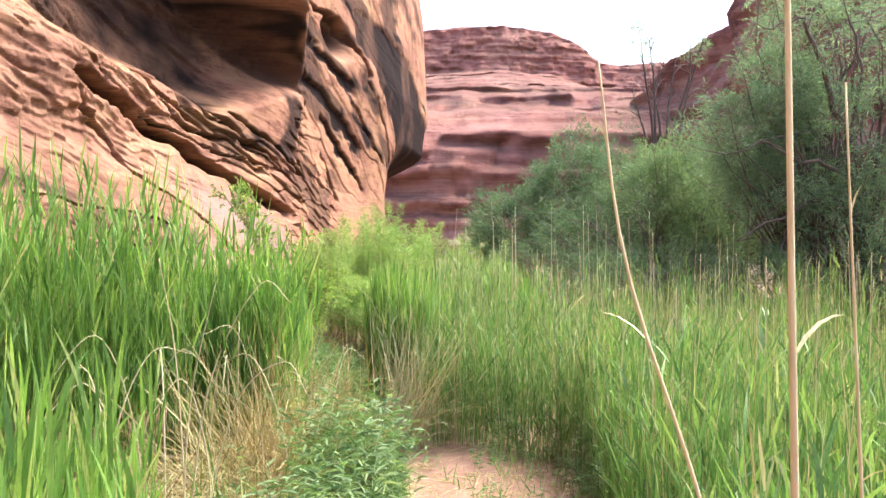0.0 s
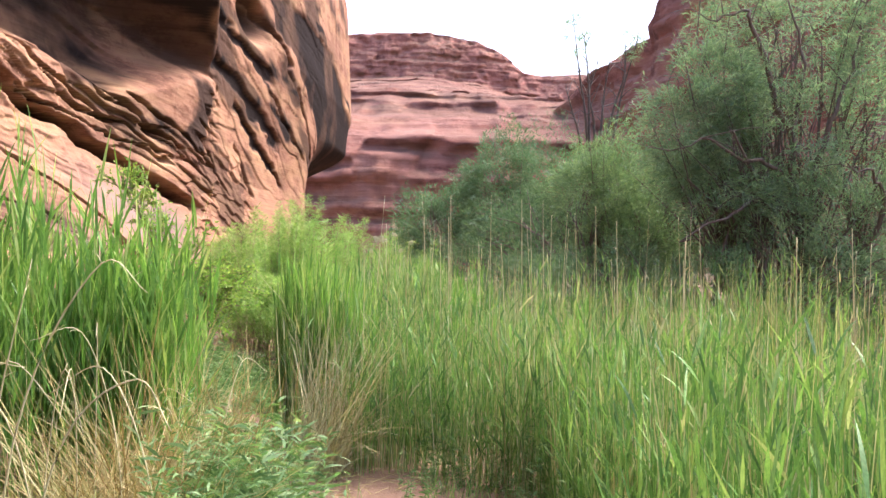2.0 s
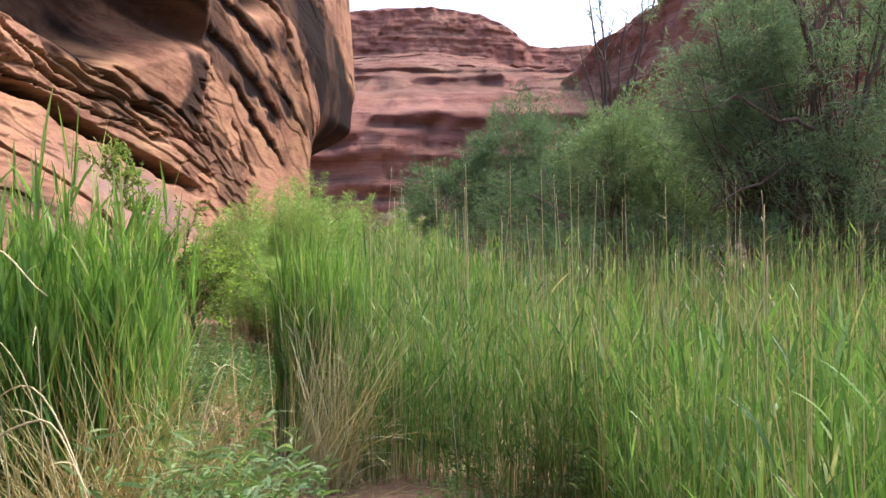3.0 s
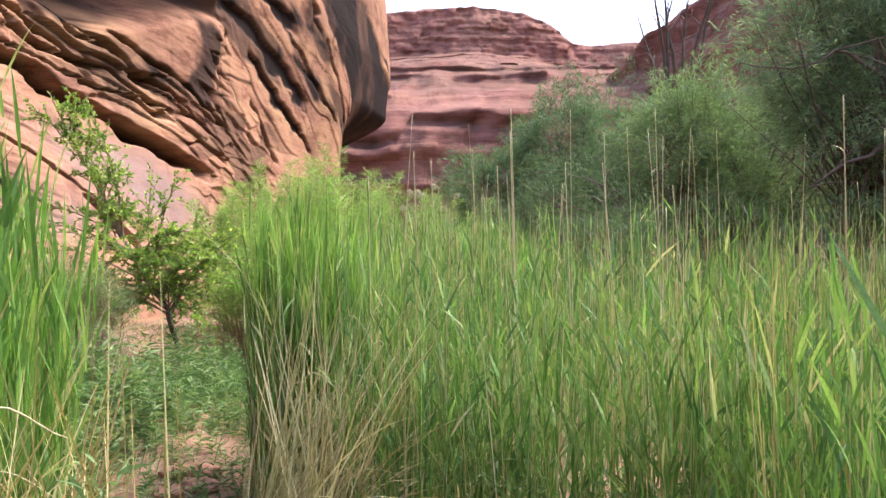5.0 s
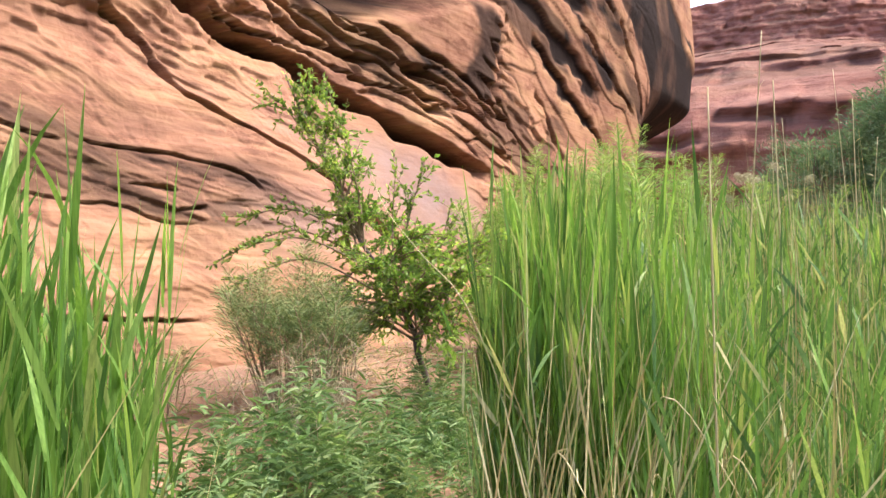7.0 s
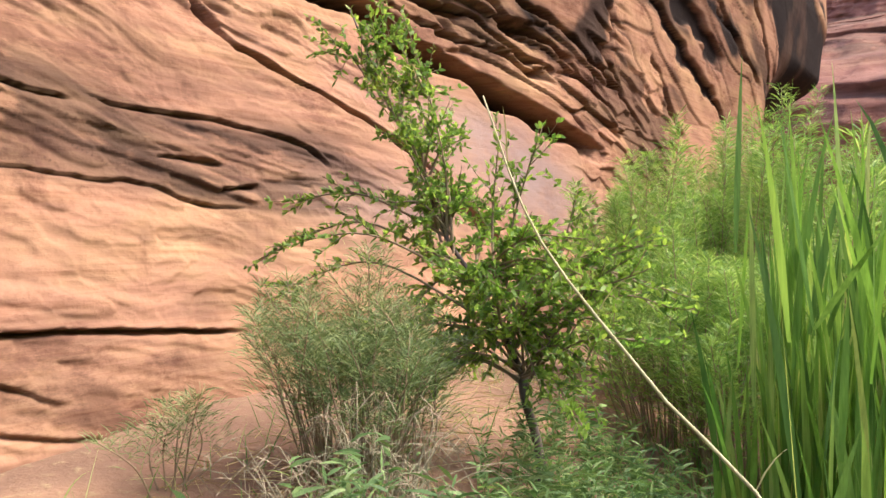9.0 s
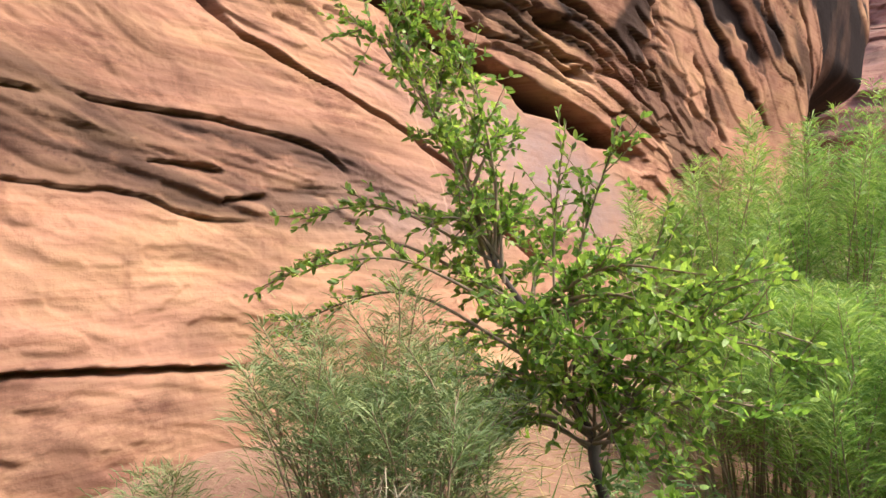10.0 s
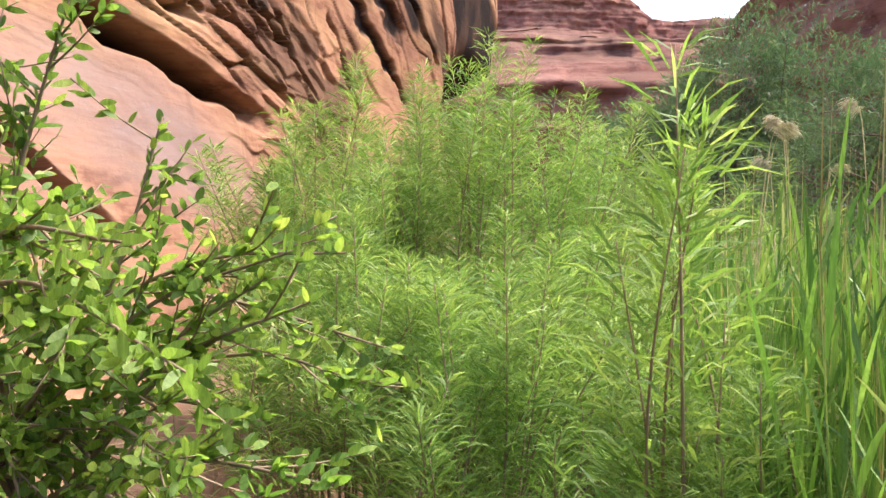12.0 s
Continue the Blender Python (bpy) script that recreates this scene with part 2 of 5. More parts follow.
class Builder:
    """Gathers strips and tubes for one mesh."""

    def __init__(self):
        self.v, self.f, self.n = [], [], 0

    def put(self, v, f):
        self.v.append(v.reshape(-1, 3))
        self.f.append(f + self.n)
        self.n += len(self.v[-1])

    def blades(self, base, way, length, width, droop, segs=3, shape="leaf", twist=None):
        """Many narrow leaves at once: from base along way, bending down by droop."""
        base, way = np.atleast_2d(base), np.atleast_2d(way)
        n = len(base)
        length, width, droop = (np.broadcast_to(np.asarray(a, float), (n,)) for a in (length, width, droop))
        way = way / np.linalg.norm(way, axis=1, keepdims=True)
        r = rng.normal(size=(n, 3)) if twist is None else twist
        side = np.cross(way, r)
        side /= np.linalg.norm(side, axis=1, keepdims=True) + 1e-9
        s = np.linspace(0, 1, segs + 1)
        flat = way * [1, 1, 0]
        pts = base[:, None] + way[:, None] * (length[:, None] * s)[:, :, None]
        pts = pts + flat[:, None] * (length[:, None] * droop[:, None] * 0.5 * s ** 2)[:, :, None]
        pts[:, :, 2] -= length[:, None] * droop[:, None] * s ** 2
        if shape == "leaf":
            w = np.interp(s, [0, 0.25, 0.55, 1], [0.45, 1, 0.8, 0])
        elif shape == "oval":
            w = np.interp(s, [0, 0.2, 0.5, 0.8, 1], [0.15, 0.8, 1, 0.6, 0])
        else:
            w = np.interp(s, [0, 1], [1, 0.35])
        off = side[:, None] * (width[:, None] * w * 0.5)[:, :, None]
        rows = np.stack([pts - off, pts + off], 2)[:, :-1].reshape(n, -1, 3)
        v = np.concatenate([rows, pts[:, -1:]], 1)
        m = 2 * segs + 1
        tri = []
        for k in range(segs - 1):
            a = 2 * k
            tri += [(a, a + 1, a + 3), (a, a + 3, a + 2)]
        tri.append((2 * segs - 2, 2 * segs - 1, 2 * segs))
        f = (np.arange(n) * m)[:, None, None] + np.array(tri)[None]
        self.put(v, f.reshape(-1, 3))

    def tube(self, pts, radii, sides=6):
        pts = np.asarray(pts, float)
        radii = np.broadcast_to(np.asarray(radii, float), (len(pts),)) if np.ndim(radii) == 0 else np.interp(np.linspace(0, 1, len(pts)), np.linspace(0, 1, len(radii)), radii)
        tan = np.gradient(pts, axis=0)
        tan /= np.linalg.norm(tan, axis=1, keepdims=True) + 1e-9
        up = np.where(np.abs(tan[:, 2:3]) > 0.9, [[1.0, 0, 0]], [[0, 0, 1.0]])
        a = np.cross(tan, up)
        a /= np.linalg.norm(a, axis=1, keepdims=True)
        b = np.cross(tan, a)
        ang = np.arange(sides) * 2 * math.pi / sides
        ring = a[:, None] * np.cos(ang)[None, :, None] + b[:, None] * np.sin(ang)[None, :, None]
        v = pts[:, None] + ring * radii[:, None, None]
        f = []
        for k in range(len(pts) - 1):
            for j in range(sides):
                p0, p1 = k * sides + j, k * sides + (j + 1) % sides
                f += [(p0, p1, p1 + sides), (p0, p1 + sides, p0 + sides)]
        e = (len(pts) - 1) * sides
        f += [(e, e + j, e + j + 1) for j in range(1, sides - 1)]
        self.put(v, np.array(f))

    def mesh(self, name, mat, soft=False):
        return fill_mesh(name, np.concatenate(self.v), np.concatenate(self.f), [mat], soft)


def part(name, built, mat, parent, label="", soft=False):
    """One mesh object under a thing or a part."""
    ob = new(name, built.mesh(name, mat, soft) if isinstance(built, Builder) else built)
    ob.parent = parent
    if label:
        ob["label"] = label
    if name in ("foliage", "crown", "seed_head", "thicket"):
        ob["kind"] = "stuff"
    return ob


def stuff(name, built, mat, label, category):
    return tagged(new(name, built.mesh(name, mat)), label, category, kind="stuff")


def spline(pts, n):
    """Smooth line through a few points."""
    pts = np.asarray(pts, float)
    q = np.vstack([2 * pts[0] - pts[1], pts, 2 * pts[-1] - pts[-2]])
    out = []
    for t in np.linspace(0, len(pts) - 1 - 1e-6, n):
        k, u = int(t), t - int(t)
        a, b, c, d = q[k:k + 4]
        out.append(0.5 * (2 * b + (c - a) * u + (2 * a - 5 * b + 4 * c - d) * u * u + (3 * b - a - 3 * c + d) * u ** 3))
    return np.array(out)


# ---- plan: the trail and the ground ----
TRAIL = np.array([(0.0, -3.0), (0.0, 0.0), (-0.08, 1.5), (0.02, 3.3), (0.0, 4.3), (-0.25, 5.3), (-0.76, 6.26), (-1.2, 6.85), (-1.3, 7.4), (-1.22, 8.2)])


def from_trail(x, y):
    p, d = np.stack([np.asarray(x, float), np.asarray(y, float)], -1), 1e9
    for a, b in zip(TRAIL[:-1], TRAIL[1:]):
        u = np.clip(((p - a) @ (b - a)) / ((b - a) @ (b - a)), 0, 1)
        d = np.minimum(d, np.linalg.norm(p - a - u[..., None] * (b - a), axis=-1))
    return d


def ground_z(x, y):
    x, y = np.asarray(x, float), np.asarray(y, float)
    bank = smooth(-0.9, -2.6, x) * (0.12 + 0.42 * smooth(6.0, 9.3, y))
    far = smooth(14, 60, np.hypot(x, y)) * 1.2 * (1 + 0.5 * fbm(x * 0.05, y * 0.05, 0, 3, 3))
    return bank + far + 0.05 * fbm(x * 0.9, y * 0.9, 0, 5, 3) * smooth(0.2, 1.0, from_trail(x, y)) + 0.012 * fbm(x * 5, y * 5, 0, 6, 2)


def axis_steps(near, step, far):
    inner = np.arange(near[0], near[1] + 1e-6, step)
    grow = np.geomspace(step, far, 40).cumsum()
    return np.concatenate([near[0] - grow[::-1], inner, near[1] + grow])


gx, gy = axis_steps((-6, 6), 0.09, 500), axis_steps((-2, 16), 0.09, 500)
GX, GY = np.meshgrid(gx, gy)
ground = new("ground", fill_mesh("ground", np.stack([GX, GY, ground_z(GX, GY)], -1).reshape(-1, 3), grid_faces(len(gy), len(gx)), [SOIL], True))
tagged(ground, "reddish sandy canyon floor with plant litter", "ground", kind="structure")

# ---- the sandstone wall beside the trail ----
PLAN_Y = np.array([-14, -4, 3, 7.5, 10, 12, 15, 18, 20, 22, 25, 28])
PLAN_X = np.array([-6.2, -5.8, -5.3, -4.85, -4.6, -4.2, -3.65, -3.2, -2.8, -2.35, -1.9, -1.55])


def plan_x(y):
    return sum(np.interp(y + k, PLAN_Y, PLAN_X) for k in (-0.9, -0.45, 0, 0.45, 0.9)) / 5


def lip_z(y):
    return 5.35 + 0.62 * np.clip(15.8 - y, 0, 4)


def alcove_foot(y):
    return np.interp(y, [5, 10.6, 11.8, 13.1, 13.4, 14.9, 15.8, 17], [4.3, 4.2, 4.25, 4.02, 4.15, 4.7, 5.05, 5.2])


def face_x(y, z):
    """The wall's face without its cracks: a leaning slab, an alcove under a brow, a steep far part."""
    near = 1 - smooth(11.5, 16, y)
    x = plan_x(y) - (0.40 * near + 0.06 * (1 - near)) * (np.minimum(z, 3.4) - 2.4)
    along = smooth(5.0, 11.0, y) * (1 - smooth(13.9, 16.4, y))
    lip = lip_z(y)
    low = alcove_foot(y)
    x = x - along * (0.85 * smooth(low, low + 0.6, z) + 0.5 * smooth(low, lip - 0.25, z)) * (1 - smooth(lip - 0.28, lip + 0.12, z))
    x = x + 0.95 * along * smooth(lip - 0.25, lip + 0.25, z)
    far = smooth(15, 20, y)
    return x + far * 0.10 * np.clip(z - 3.5, 0, 3) - far * 0.05 * np.clip(z - 6.5, 0, 9) - 0.12 * np.clip(z - 10, 0, 20)


def line_gap(Y, Z, pts):
    """Distance to a crack line, the side (above is positive) and how far along it one is."""
    best, side, along = np.full(Y.shape, 1e9), np.zeros(Y.shape), np.zeros(Y.shape)
    pts = np.asarray(pts, float)
    for k, (a, b) in enumerate(zip(pts[:-1], pts[1:])):
        d = b - a
        u = np.clip(((Y - a[0]) * d[0] + (Z - a[1]) * d[1]) / (d @ d), 0, 1)
        ey, ez = Y - a[0] - u * d[0], Z - a[1] - u * d[1]
        g = np.hypot(ey, ez)
        near = g < best
        best = np.where(near, g, best)
        side = np.where(near, np.sign(d[0] * ez - d[1] * ey), side)
        along = np.where(near, (k + u) / (len(pts) - 1), along)
    return best, side, along


def steps(*runs):
    return np.concatenate([np.arange(a, b, s) for a, b, s in runs])


U = steps((-14, 4, 0.5), (4, 7.6, 0.12), (7.6, 11.8, 0.012), (11.8, 13, 0.02), (13, 16.5, 0.024), (16.5, 24, 0.036), (24, 29, 0.07), (29, 48, 0.6))
V = steps((-0.4, 0.3, 0.1), (0.3, 3.0, 0.012), (3.0, 3.3, 0.02), (3.3, 4.8, 0.022), (4.8, 8.6, 0.036), (8.6, 19.1, 0.3))
Y, Z = np.meshgrid(U, V)
warp = 0.10 * fbm(Y * 0.8, Z * 0.8, 0, 40, 3)
move = np.zeros(Y.shape)
stain_shade = np.zeros(Y.shape)


jag = (0.03 + 0.04 * smooth(2.9, 3.6, Z)) * fbm(Y * 1.5, Z * 3.2, 0, 61, 4)


def crack(pts, width, depth, overhang=0.25, dark=0.0, soft=2):
    """A cleft along (y, z): sharp under its upper lip, easing out below; dark paints shade and varnish into it."""
    global move, stain_shade
    g, side, along = line_gap(Y + 0.15 * warp + jag, Z + 0.18 * warp + jag, pts)
    ends = smooth(0, 0.08, along) * (1 - 0.9 * smooth(0.9, 1.0, along))
    ragged = 1 + 0.4 * fbm(Y * 2.0, Z * 2.6, 0, 60, 3)
    w = width * ragged
    w = np.maximum(w, np.maximum(0.3 * width, 0.009))
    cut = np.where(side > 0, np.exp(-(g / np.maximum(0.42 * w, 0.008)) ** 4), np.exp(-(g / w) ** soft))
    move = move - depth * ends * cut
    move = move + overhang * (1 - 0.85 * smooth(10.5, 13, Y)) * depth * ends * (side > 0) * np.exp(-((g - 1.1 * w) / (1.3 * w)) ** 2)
    stain_shade = np.maximum(stain_shade, np.clip(1.35 * dark * ends * cut, 0, 1))


def patch(pts, soft=0.12, rag=0.16):
    """A ragged-edged patch with corners in (y, z): 1 inside, 0 outside."""
    a, b = Y + rag * fbm(Y * 1.3, Z * 1.7, 0, 600, 4), Z + rag * fbm(Y * 1.3, Z * 1.7, 0, 610, 4)
    g, _, _ = line_gap(a, b, pts + pts[:1])
    inner = np.zeros(Y.shape, bool)
    for (y0, z0), (y1, z1) in zip(pts, pts[1:] + pts[:1]):
        if z0 != z1:
            inner ^= ((z0 > b) != (z1 > b)) & (a < (y1 - y0) * (b - z0) / (z1 - z0) + y0)
    return smooth(-soft, soft, np.where(inner, g, -g))


def facets(a, b, seed):
    """Broken rock: cells in (a, b), each with a level of its own; level, offset across the cell, distance to its edge."""
    ia, ib = np.floor(a), np.floor(b)
    best, second = np.full(a.shape, 1e9), np.full(a.shape, 1e9)
    level, across = np.zeros(a.shape), np.zeros(a.shape)
    for da in (-1, 0, 1):
        for db in (-1, 0, 1):
            ca, cb = ia + da, ib + db
            pa = ca + 0.1 + 0.8 * hashed(ca, cb, ca * 0, seed)
            pb = cb + 0.1 + 0.8 * hashed(ca, cb, ca * 0, seed + 1)
            g = np.hypot(a - pa, b - pb)
            near = g < best
            second = np.where(near, best, np.minimum(second, g))
            level = np.where(near, hashed(ca, cb, ca * 0, seed + 2), level)
            across = np.where(near, b - pb, across)
            best = np.where(near, g, best)
    return level, across, second - best


# bedding, bulges and the broken slabs above the great cleft
q = Z + 0.24 * (Y - 13) + warp
calm = 1 - 0.82 * smooth(10.0, 13, Y) - 0.12 * smooth(15, 16.5, Y)
move += calm * (0.16 * fbm(Y * 0.32, Z * 0.42, 0, 11, 3) + 0.02 * fbm(Y * 1.4, Z * 2.0, 0, 12, 4))
move += calm * (0.010 * fbm(Y * 1.2, q * 13, 0, 13, 3) + 0.004 * fbm(Y * 9, Z * 14, 0, 14, 2))
shift = 0.25 * fbm(Y * 0.5, q * 0.9, 0, 24, 3)
cleft_z = np.interp(Y, [9.4, 10.45, 11.4, 12.2, 13.1, 14.07, 15.6, 17], [4.1, 3.85, 3.62, 3.4, 3.13, 2.9, 2.58, 2.3])
ribs = smooth(9.6, 10.6, Y) * (1 - smooth(15.6, 16.6, Y)) * smooth(0.05, 0.16, Z - cleft_z) * (1 - smooth(0.0, 0.25, Z - alcove_foot(Y)))
even = patch([(13.3, 4.2), (15.6, 5.2), (15.75, 4.6), (15.3, 3.95), (14.3, 3.9), (13.7, 3.95)], 0.15, 0.1)
ribs *= 1 - even
level, across, gap = facets(Y * 0.55 + shift, q * 3.3 + shift * 1.2, 500)
joint = ribs * (1 - smooth(0.02, 0.085, gap))
move += ribs * (0.05 * (level - 0.5) - 0.05 * across) - 0.06 * joint
# shade in the gaps under the slabs, put into the colour along with dirt
stain_shade = np.maximum(stain_shade, 0.6 * joint * (0.5 + 0.9 * fbm(Y * 1.1, q * 2, 0, 501, 2)))
level, across, gap = facets(Y * 1.9 + 2 * shift, q * 12 + 3 * shift, 510)
move += ribs * (0.010 * (level - 0.5) - 0.008 * across)
# large smooth panels on the far part, parted by diagonal joints
q2 = Z + 0.42 * (Y - 18) + 1.2 * warp
diag = smooth(15.2, 16.4, Y) * (1 - smooth(22.6, 23.4, Y)) * smooth(3.0, 3.4, Z)
level, across, gap = facets(Y * 0.36 + shift, q2 * 1.5 + shift, 520)
joint = diag * (1 - smooth(0.01, 0.05, gap))
move += diag * (0.016 * (level - 0.5) - 0.01 * across) - 0.012 * joint
stain_shade = np.maximum(stain_shade, 0.6 * joint * (0.5 + 0.9 * fbm(Y * 0.9, q2 * 2, 0, 521, 2)))
move += diag * 0.006 * fbm(Y * 1.6, q2 * 4, 0, 531, 4)


def plates(f):
    return np.floor(f) + smooth(0.43, 0.57, f - np.floor(f))


firm = calm * (0.25 + 0.75 * smooth(2.6, 3.4, Z + 0.1 * (Y - 11)))
move += 0.05 * firm * (plates(2.6 * fbm(Y * 0.55, q * 1.7, 0, 90, 4)) - 0.5)
move += 0.02 * firm * (plates(2.4 * fbm(Y * 1.9, q * 5.0, 0, 91, 3)) - 0.5)
rugged = smooth(9, 11, Y) * (1 - smooth(15, 16.5, Y)) * smooth(0.0, 0.3, Z - alcove_foot(Y)) * (1 - smooth(0, 0.6, Z - lip_z(Y)))
level, across, gap = facets(Y * 0.8 + shift, q * 2.4 + shift, 540)
move += rugged * (0.09 * (level - 0.5) - 0.05 * across + 0.02 * fbm(Y * 3, Z * 3, 0, 94, 3))
craggy = smooth(14.5, 16, Y) * (1 - smooth(17.6, 18.6, Y)) * (1 - smooth(3.6, 4.0, Z))
level, across, gap = facets(Y * 2.4 + shift, q * 5 + shift, 550)
move += craggy * (0.05 * (level - 0.5) - 0.03 * across)

crack([(9.3, 3.9), (9.95, 3.39), (10.22, 3.21), (10.46, 2.84), (10.91, 2.68), (11.49, 2.49), (12.06, 2.2), (12.35, 1.94), (12.9, 1.5)], 0.026, 0.17, 0.12, 0, 4)
crack([(12.1, 2.05), (12.63, 1.65), (12.98, 1.39)], 0.05, 0.25, 0.2, 0, 4)
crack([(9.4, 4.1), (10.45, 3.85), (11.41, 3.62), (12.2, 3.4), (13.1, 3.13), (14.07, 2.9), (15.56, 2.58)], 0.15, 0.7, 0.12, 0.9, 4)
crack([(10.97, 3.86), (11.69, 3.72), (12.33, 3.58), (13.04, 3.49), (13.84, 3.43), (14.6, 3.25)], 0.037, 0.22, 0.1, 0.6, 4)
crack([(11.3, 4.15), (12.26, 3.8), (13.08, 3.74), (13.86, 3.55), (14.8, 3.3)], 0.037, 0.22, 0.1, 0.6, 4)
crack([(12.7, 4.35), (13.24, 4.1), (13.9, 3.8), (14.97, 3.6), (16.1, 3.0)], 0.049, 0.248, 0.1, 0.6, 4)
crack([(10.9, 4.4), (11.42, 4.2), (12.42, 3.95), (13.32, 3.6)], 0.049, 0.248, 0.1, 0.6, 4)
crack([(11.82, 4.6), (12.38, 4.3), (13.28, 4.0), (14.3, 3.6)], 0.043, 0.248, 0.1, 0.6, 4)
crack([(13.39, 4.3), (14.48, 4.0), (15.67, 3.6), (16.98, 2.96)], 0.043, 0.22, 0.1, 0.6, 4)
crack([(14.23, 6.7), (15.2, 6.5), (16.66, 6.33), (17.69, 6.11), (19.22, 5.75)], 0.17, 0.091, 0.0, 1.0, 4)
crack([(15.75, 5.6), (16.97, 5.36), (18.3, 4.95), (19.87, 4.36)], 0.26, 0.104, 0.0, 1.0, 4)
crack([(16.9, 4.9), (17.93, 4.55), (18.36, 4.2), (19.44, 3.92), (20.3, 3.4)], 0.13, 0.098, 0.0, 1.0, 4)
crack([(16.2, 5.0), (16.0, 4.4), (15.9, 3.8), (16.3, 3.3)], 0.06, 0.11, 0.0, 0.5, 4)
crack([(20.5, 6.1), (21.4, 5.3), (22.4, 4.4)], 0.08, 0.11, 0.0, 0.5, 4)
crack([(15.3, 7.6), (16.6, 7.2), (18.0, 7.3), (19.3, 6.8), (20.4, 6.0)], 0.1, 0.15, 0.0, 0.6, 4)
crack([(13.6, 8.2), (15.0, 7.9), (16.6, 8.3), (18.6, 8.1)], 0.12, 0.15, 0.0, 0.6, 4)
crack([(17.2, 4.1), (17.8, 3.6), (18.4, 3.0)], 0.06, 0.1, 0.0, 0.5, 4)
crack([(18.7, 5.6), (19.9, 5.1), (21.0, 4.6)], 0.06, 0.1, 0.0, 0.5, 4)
crack([(19.2, 5.2), (20.6, 4.9), (21.6, 4.3)], 0.08, 0.075)
crack([(7.0, 1.1), (8.47, 1.06), (8.83, 1.05), (9.37, 0.99), (9.99, 0.9)], 0.018, 0.10, 0.2, 0, 3)
crack([(7.2, 0.95), (8.3, 0.89), (8.5, 0.83), (8.83, 0.71)], 0.012, 0.03)
crack([(7.6, 1.5), (8.4, 1.32), (8.59, 1.18)], 0.02, 0.06)
crack([(7.2, 0.78), (8.26, 0.7), (8.99, 0.51)], 0.02, 0.045)
crack([(8.0, 1.95), (8.53, 1.89), (8.69, 1.86), (8.99, 1.81), (9.6, 1.76), (10.3, 1.68)], 0.012, 0.04)
crack([(9.2, 2.3), (10.12, 2.25), (10.44, 2.21), (10.78, 2.13), (10.92, 1.99)], 0.018, 0.06)
crack([(10.03, 1.81), (10.16, 1.83), (10.34, 1.86)], 0.025, 0.06)
crack([(9.59, 1.96), (9.89, 1.97), (10.09, 1.97)], 0.02, 0.04)
crack([(8.0, 2.32), (8.7, 2.3), (9.2, 2.24)], 0.016, 0.05)

flakes = smooth(1.78, 1.86, Z + 0.07 * (Y - 9)) * (1 - smooth(2.25, 2.4, Z + 0.06 * (Y - 9))) * (1 - smooth(10.8, 11.8, Y))
level, across, gap = facets(Y * 1.5 + shift + jag, q * 8.5 + 2 * shift + 4 * jag, 560)
move += flakes * (0.016 * (level - 0.5) - 0.008 * across)
stain_shade = np.maximum(stain_shade, 0.8 * flakes * (1 - smooth(0.0, 0.05, gap)) * smooth(0.0, 0.4, fbm(Y * 1.3, q * 3, 0, 562, 2)))
level, across, gap = facets(Y * 4 + 3 * jag, q * 20 + 6 * jag, 561)
move += flakes * 0.009 * (level - 0.5)
# thin spalls over the whole near slab
slab = (1 - smooth(11.6, 12.4, Y)) * (1 - smooth(2.9, 3.3, Z))
level, across, gap = facets(Y * 0.9 + shift + jag, q * 3.4 + shift + 2 * jag, 570)
move += slab * (level > 0.45) * 0.012 * (level - 0.45)
level, across, gap = facets(Y * 2.6 + 2 * jag, q * 9 + 4 * jag, 571)
move += slab * (level > 0.7) * 0.007
# hollow on the far brow and the recess of the nose, both blackened in colour: shade together with varnish
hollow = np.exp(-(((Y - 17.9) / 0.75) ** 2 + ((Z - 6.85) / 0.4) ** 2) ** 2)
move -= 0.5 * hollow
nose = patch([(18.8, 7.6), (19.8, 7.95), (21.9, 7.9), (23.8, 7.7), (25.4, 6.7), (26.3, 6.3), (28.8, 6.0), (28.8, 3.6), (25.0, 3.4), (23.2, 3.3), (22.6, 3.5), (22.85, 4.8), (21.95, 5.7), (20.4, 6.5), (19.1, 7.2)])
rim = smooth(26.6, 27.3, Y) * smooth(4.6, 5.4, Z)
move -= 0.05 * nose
foot = smooth(21.5, 26.5, Y) * (1 - smooth(4.0, 5.3, Z))
move -= 1.6 * foot

# the alcove's shade under the brow is painted into the colour, with black varnish streaks
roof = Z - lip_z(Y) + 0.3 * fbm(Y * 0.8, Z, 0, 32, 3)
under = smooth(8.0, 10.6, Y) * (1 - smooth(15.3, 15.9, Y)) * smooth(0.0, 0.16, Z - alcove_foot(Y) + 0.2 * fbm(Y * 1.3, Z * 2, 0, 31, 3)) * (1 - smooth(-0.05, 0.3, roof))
alcove_shade = patch([(9.5, 4.6), (11.5, 4.5), (13.0, 4.35), (14.2, 4.9), (14.6, 5.6), (14.2, 6.3), (13.4, 6.9), (11.0, 8.2), (9.0, 8.2)], 0.3, 0.4)
drips = patch([(15.2, 4.9), (15.9, 4.95), (15.95, 4.2), (15.7, 3.6), (15.2, 3.5), (14.7, 3.75), (15.3, 4.3)], 0.1, 0.2)
band = smooth(1.72, 1.85, Z + 0.07 * (Y - 9) + 0.5 * warp) * (1 - smooth(2.3, 2.62, Z + 0.06 * (Y - 9) + warp)) * (1 - smooth(10.8, 11.9, Y))
speck = smooth(0.12, 0.55, fbm(Y * 0.55, q2 * 1.6, 0, 33, 4)) * 0.75 * smooth(3.0, 3.8, Z) * smooth(11, 14, Y) + smooth(0.3, 0.6, fbm(Y * 0.8, q * 2.2, 0, 36, 4)) * 0.25
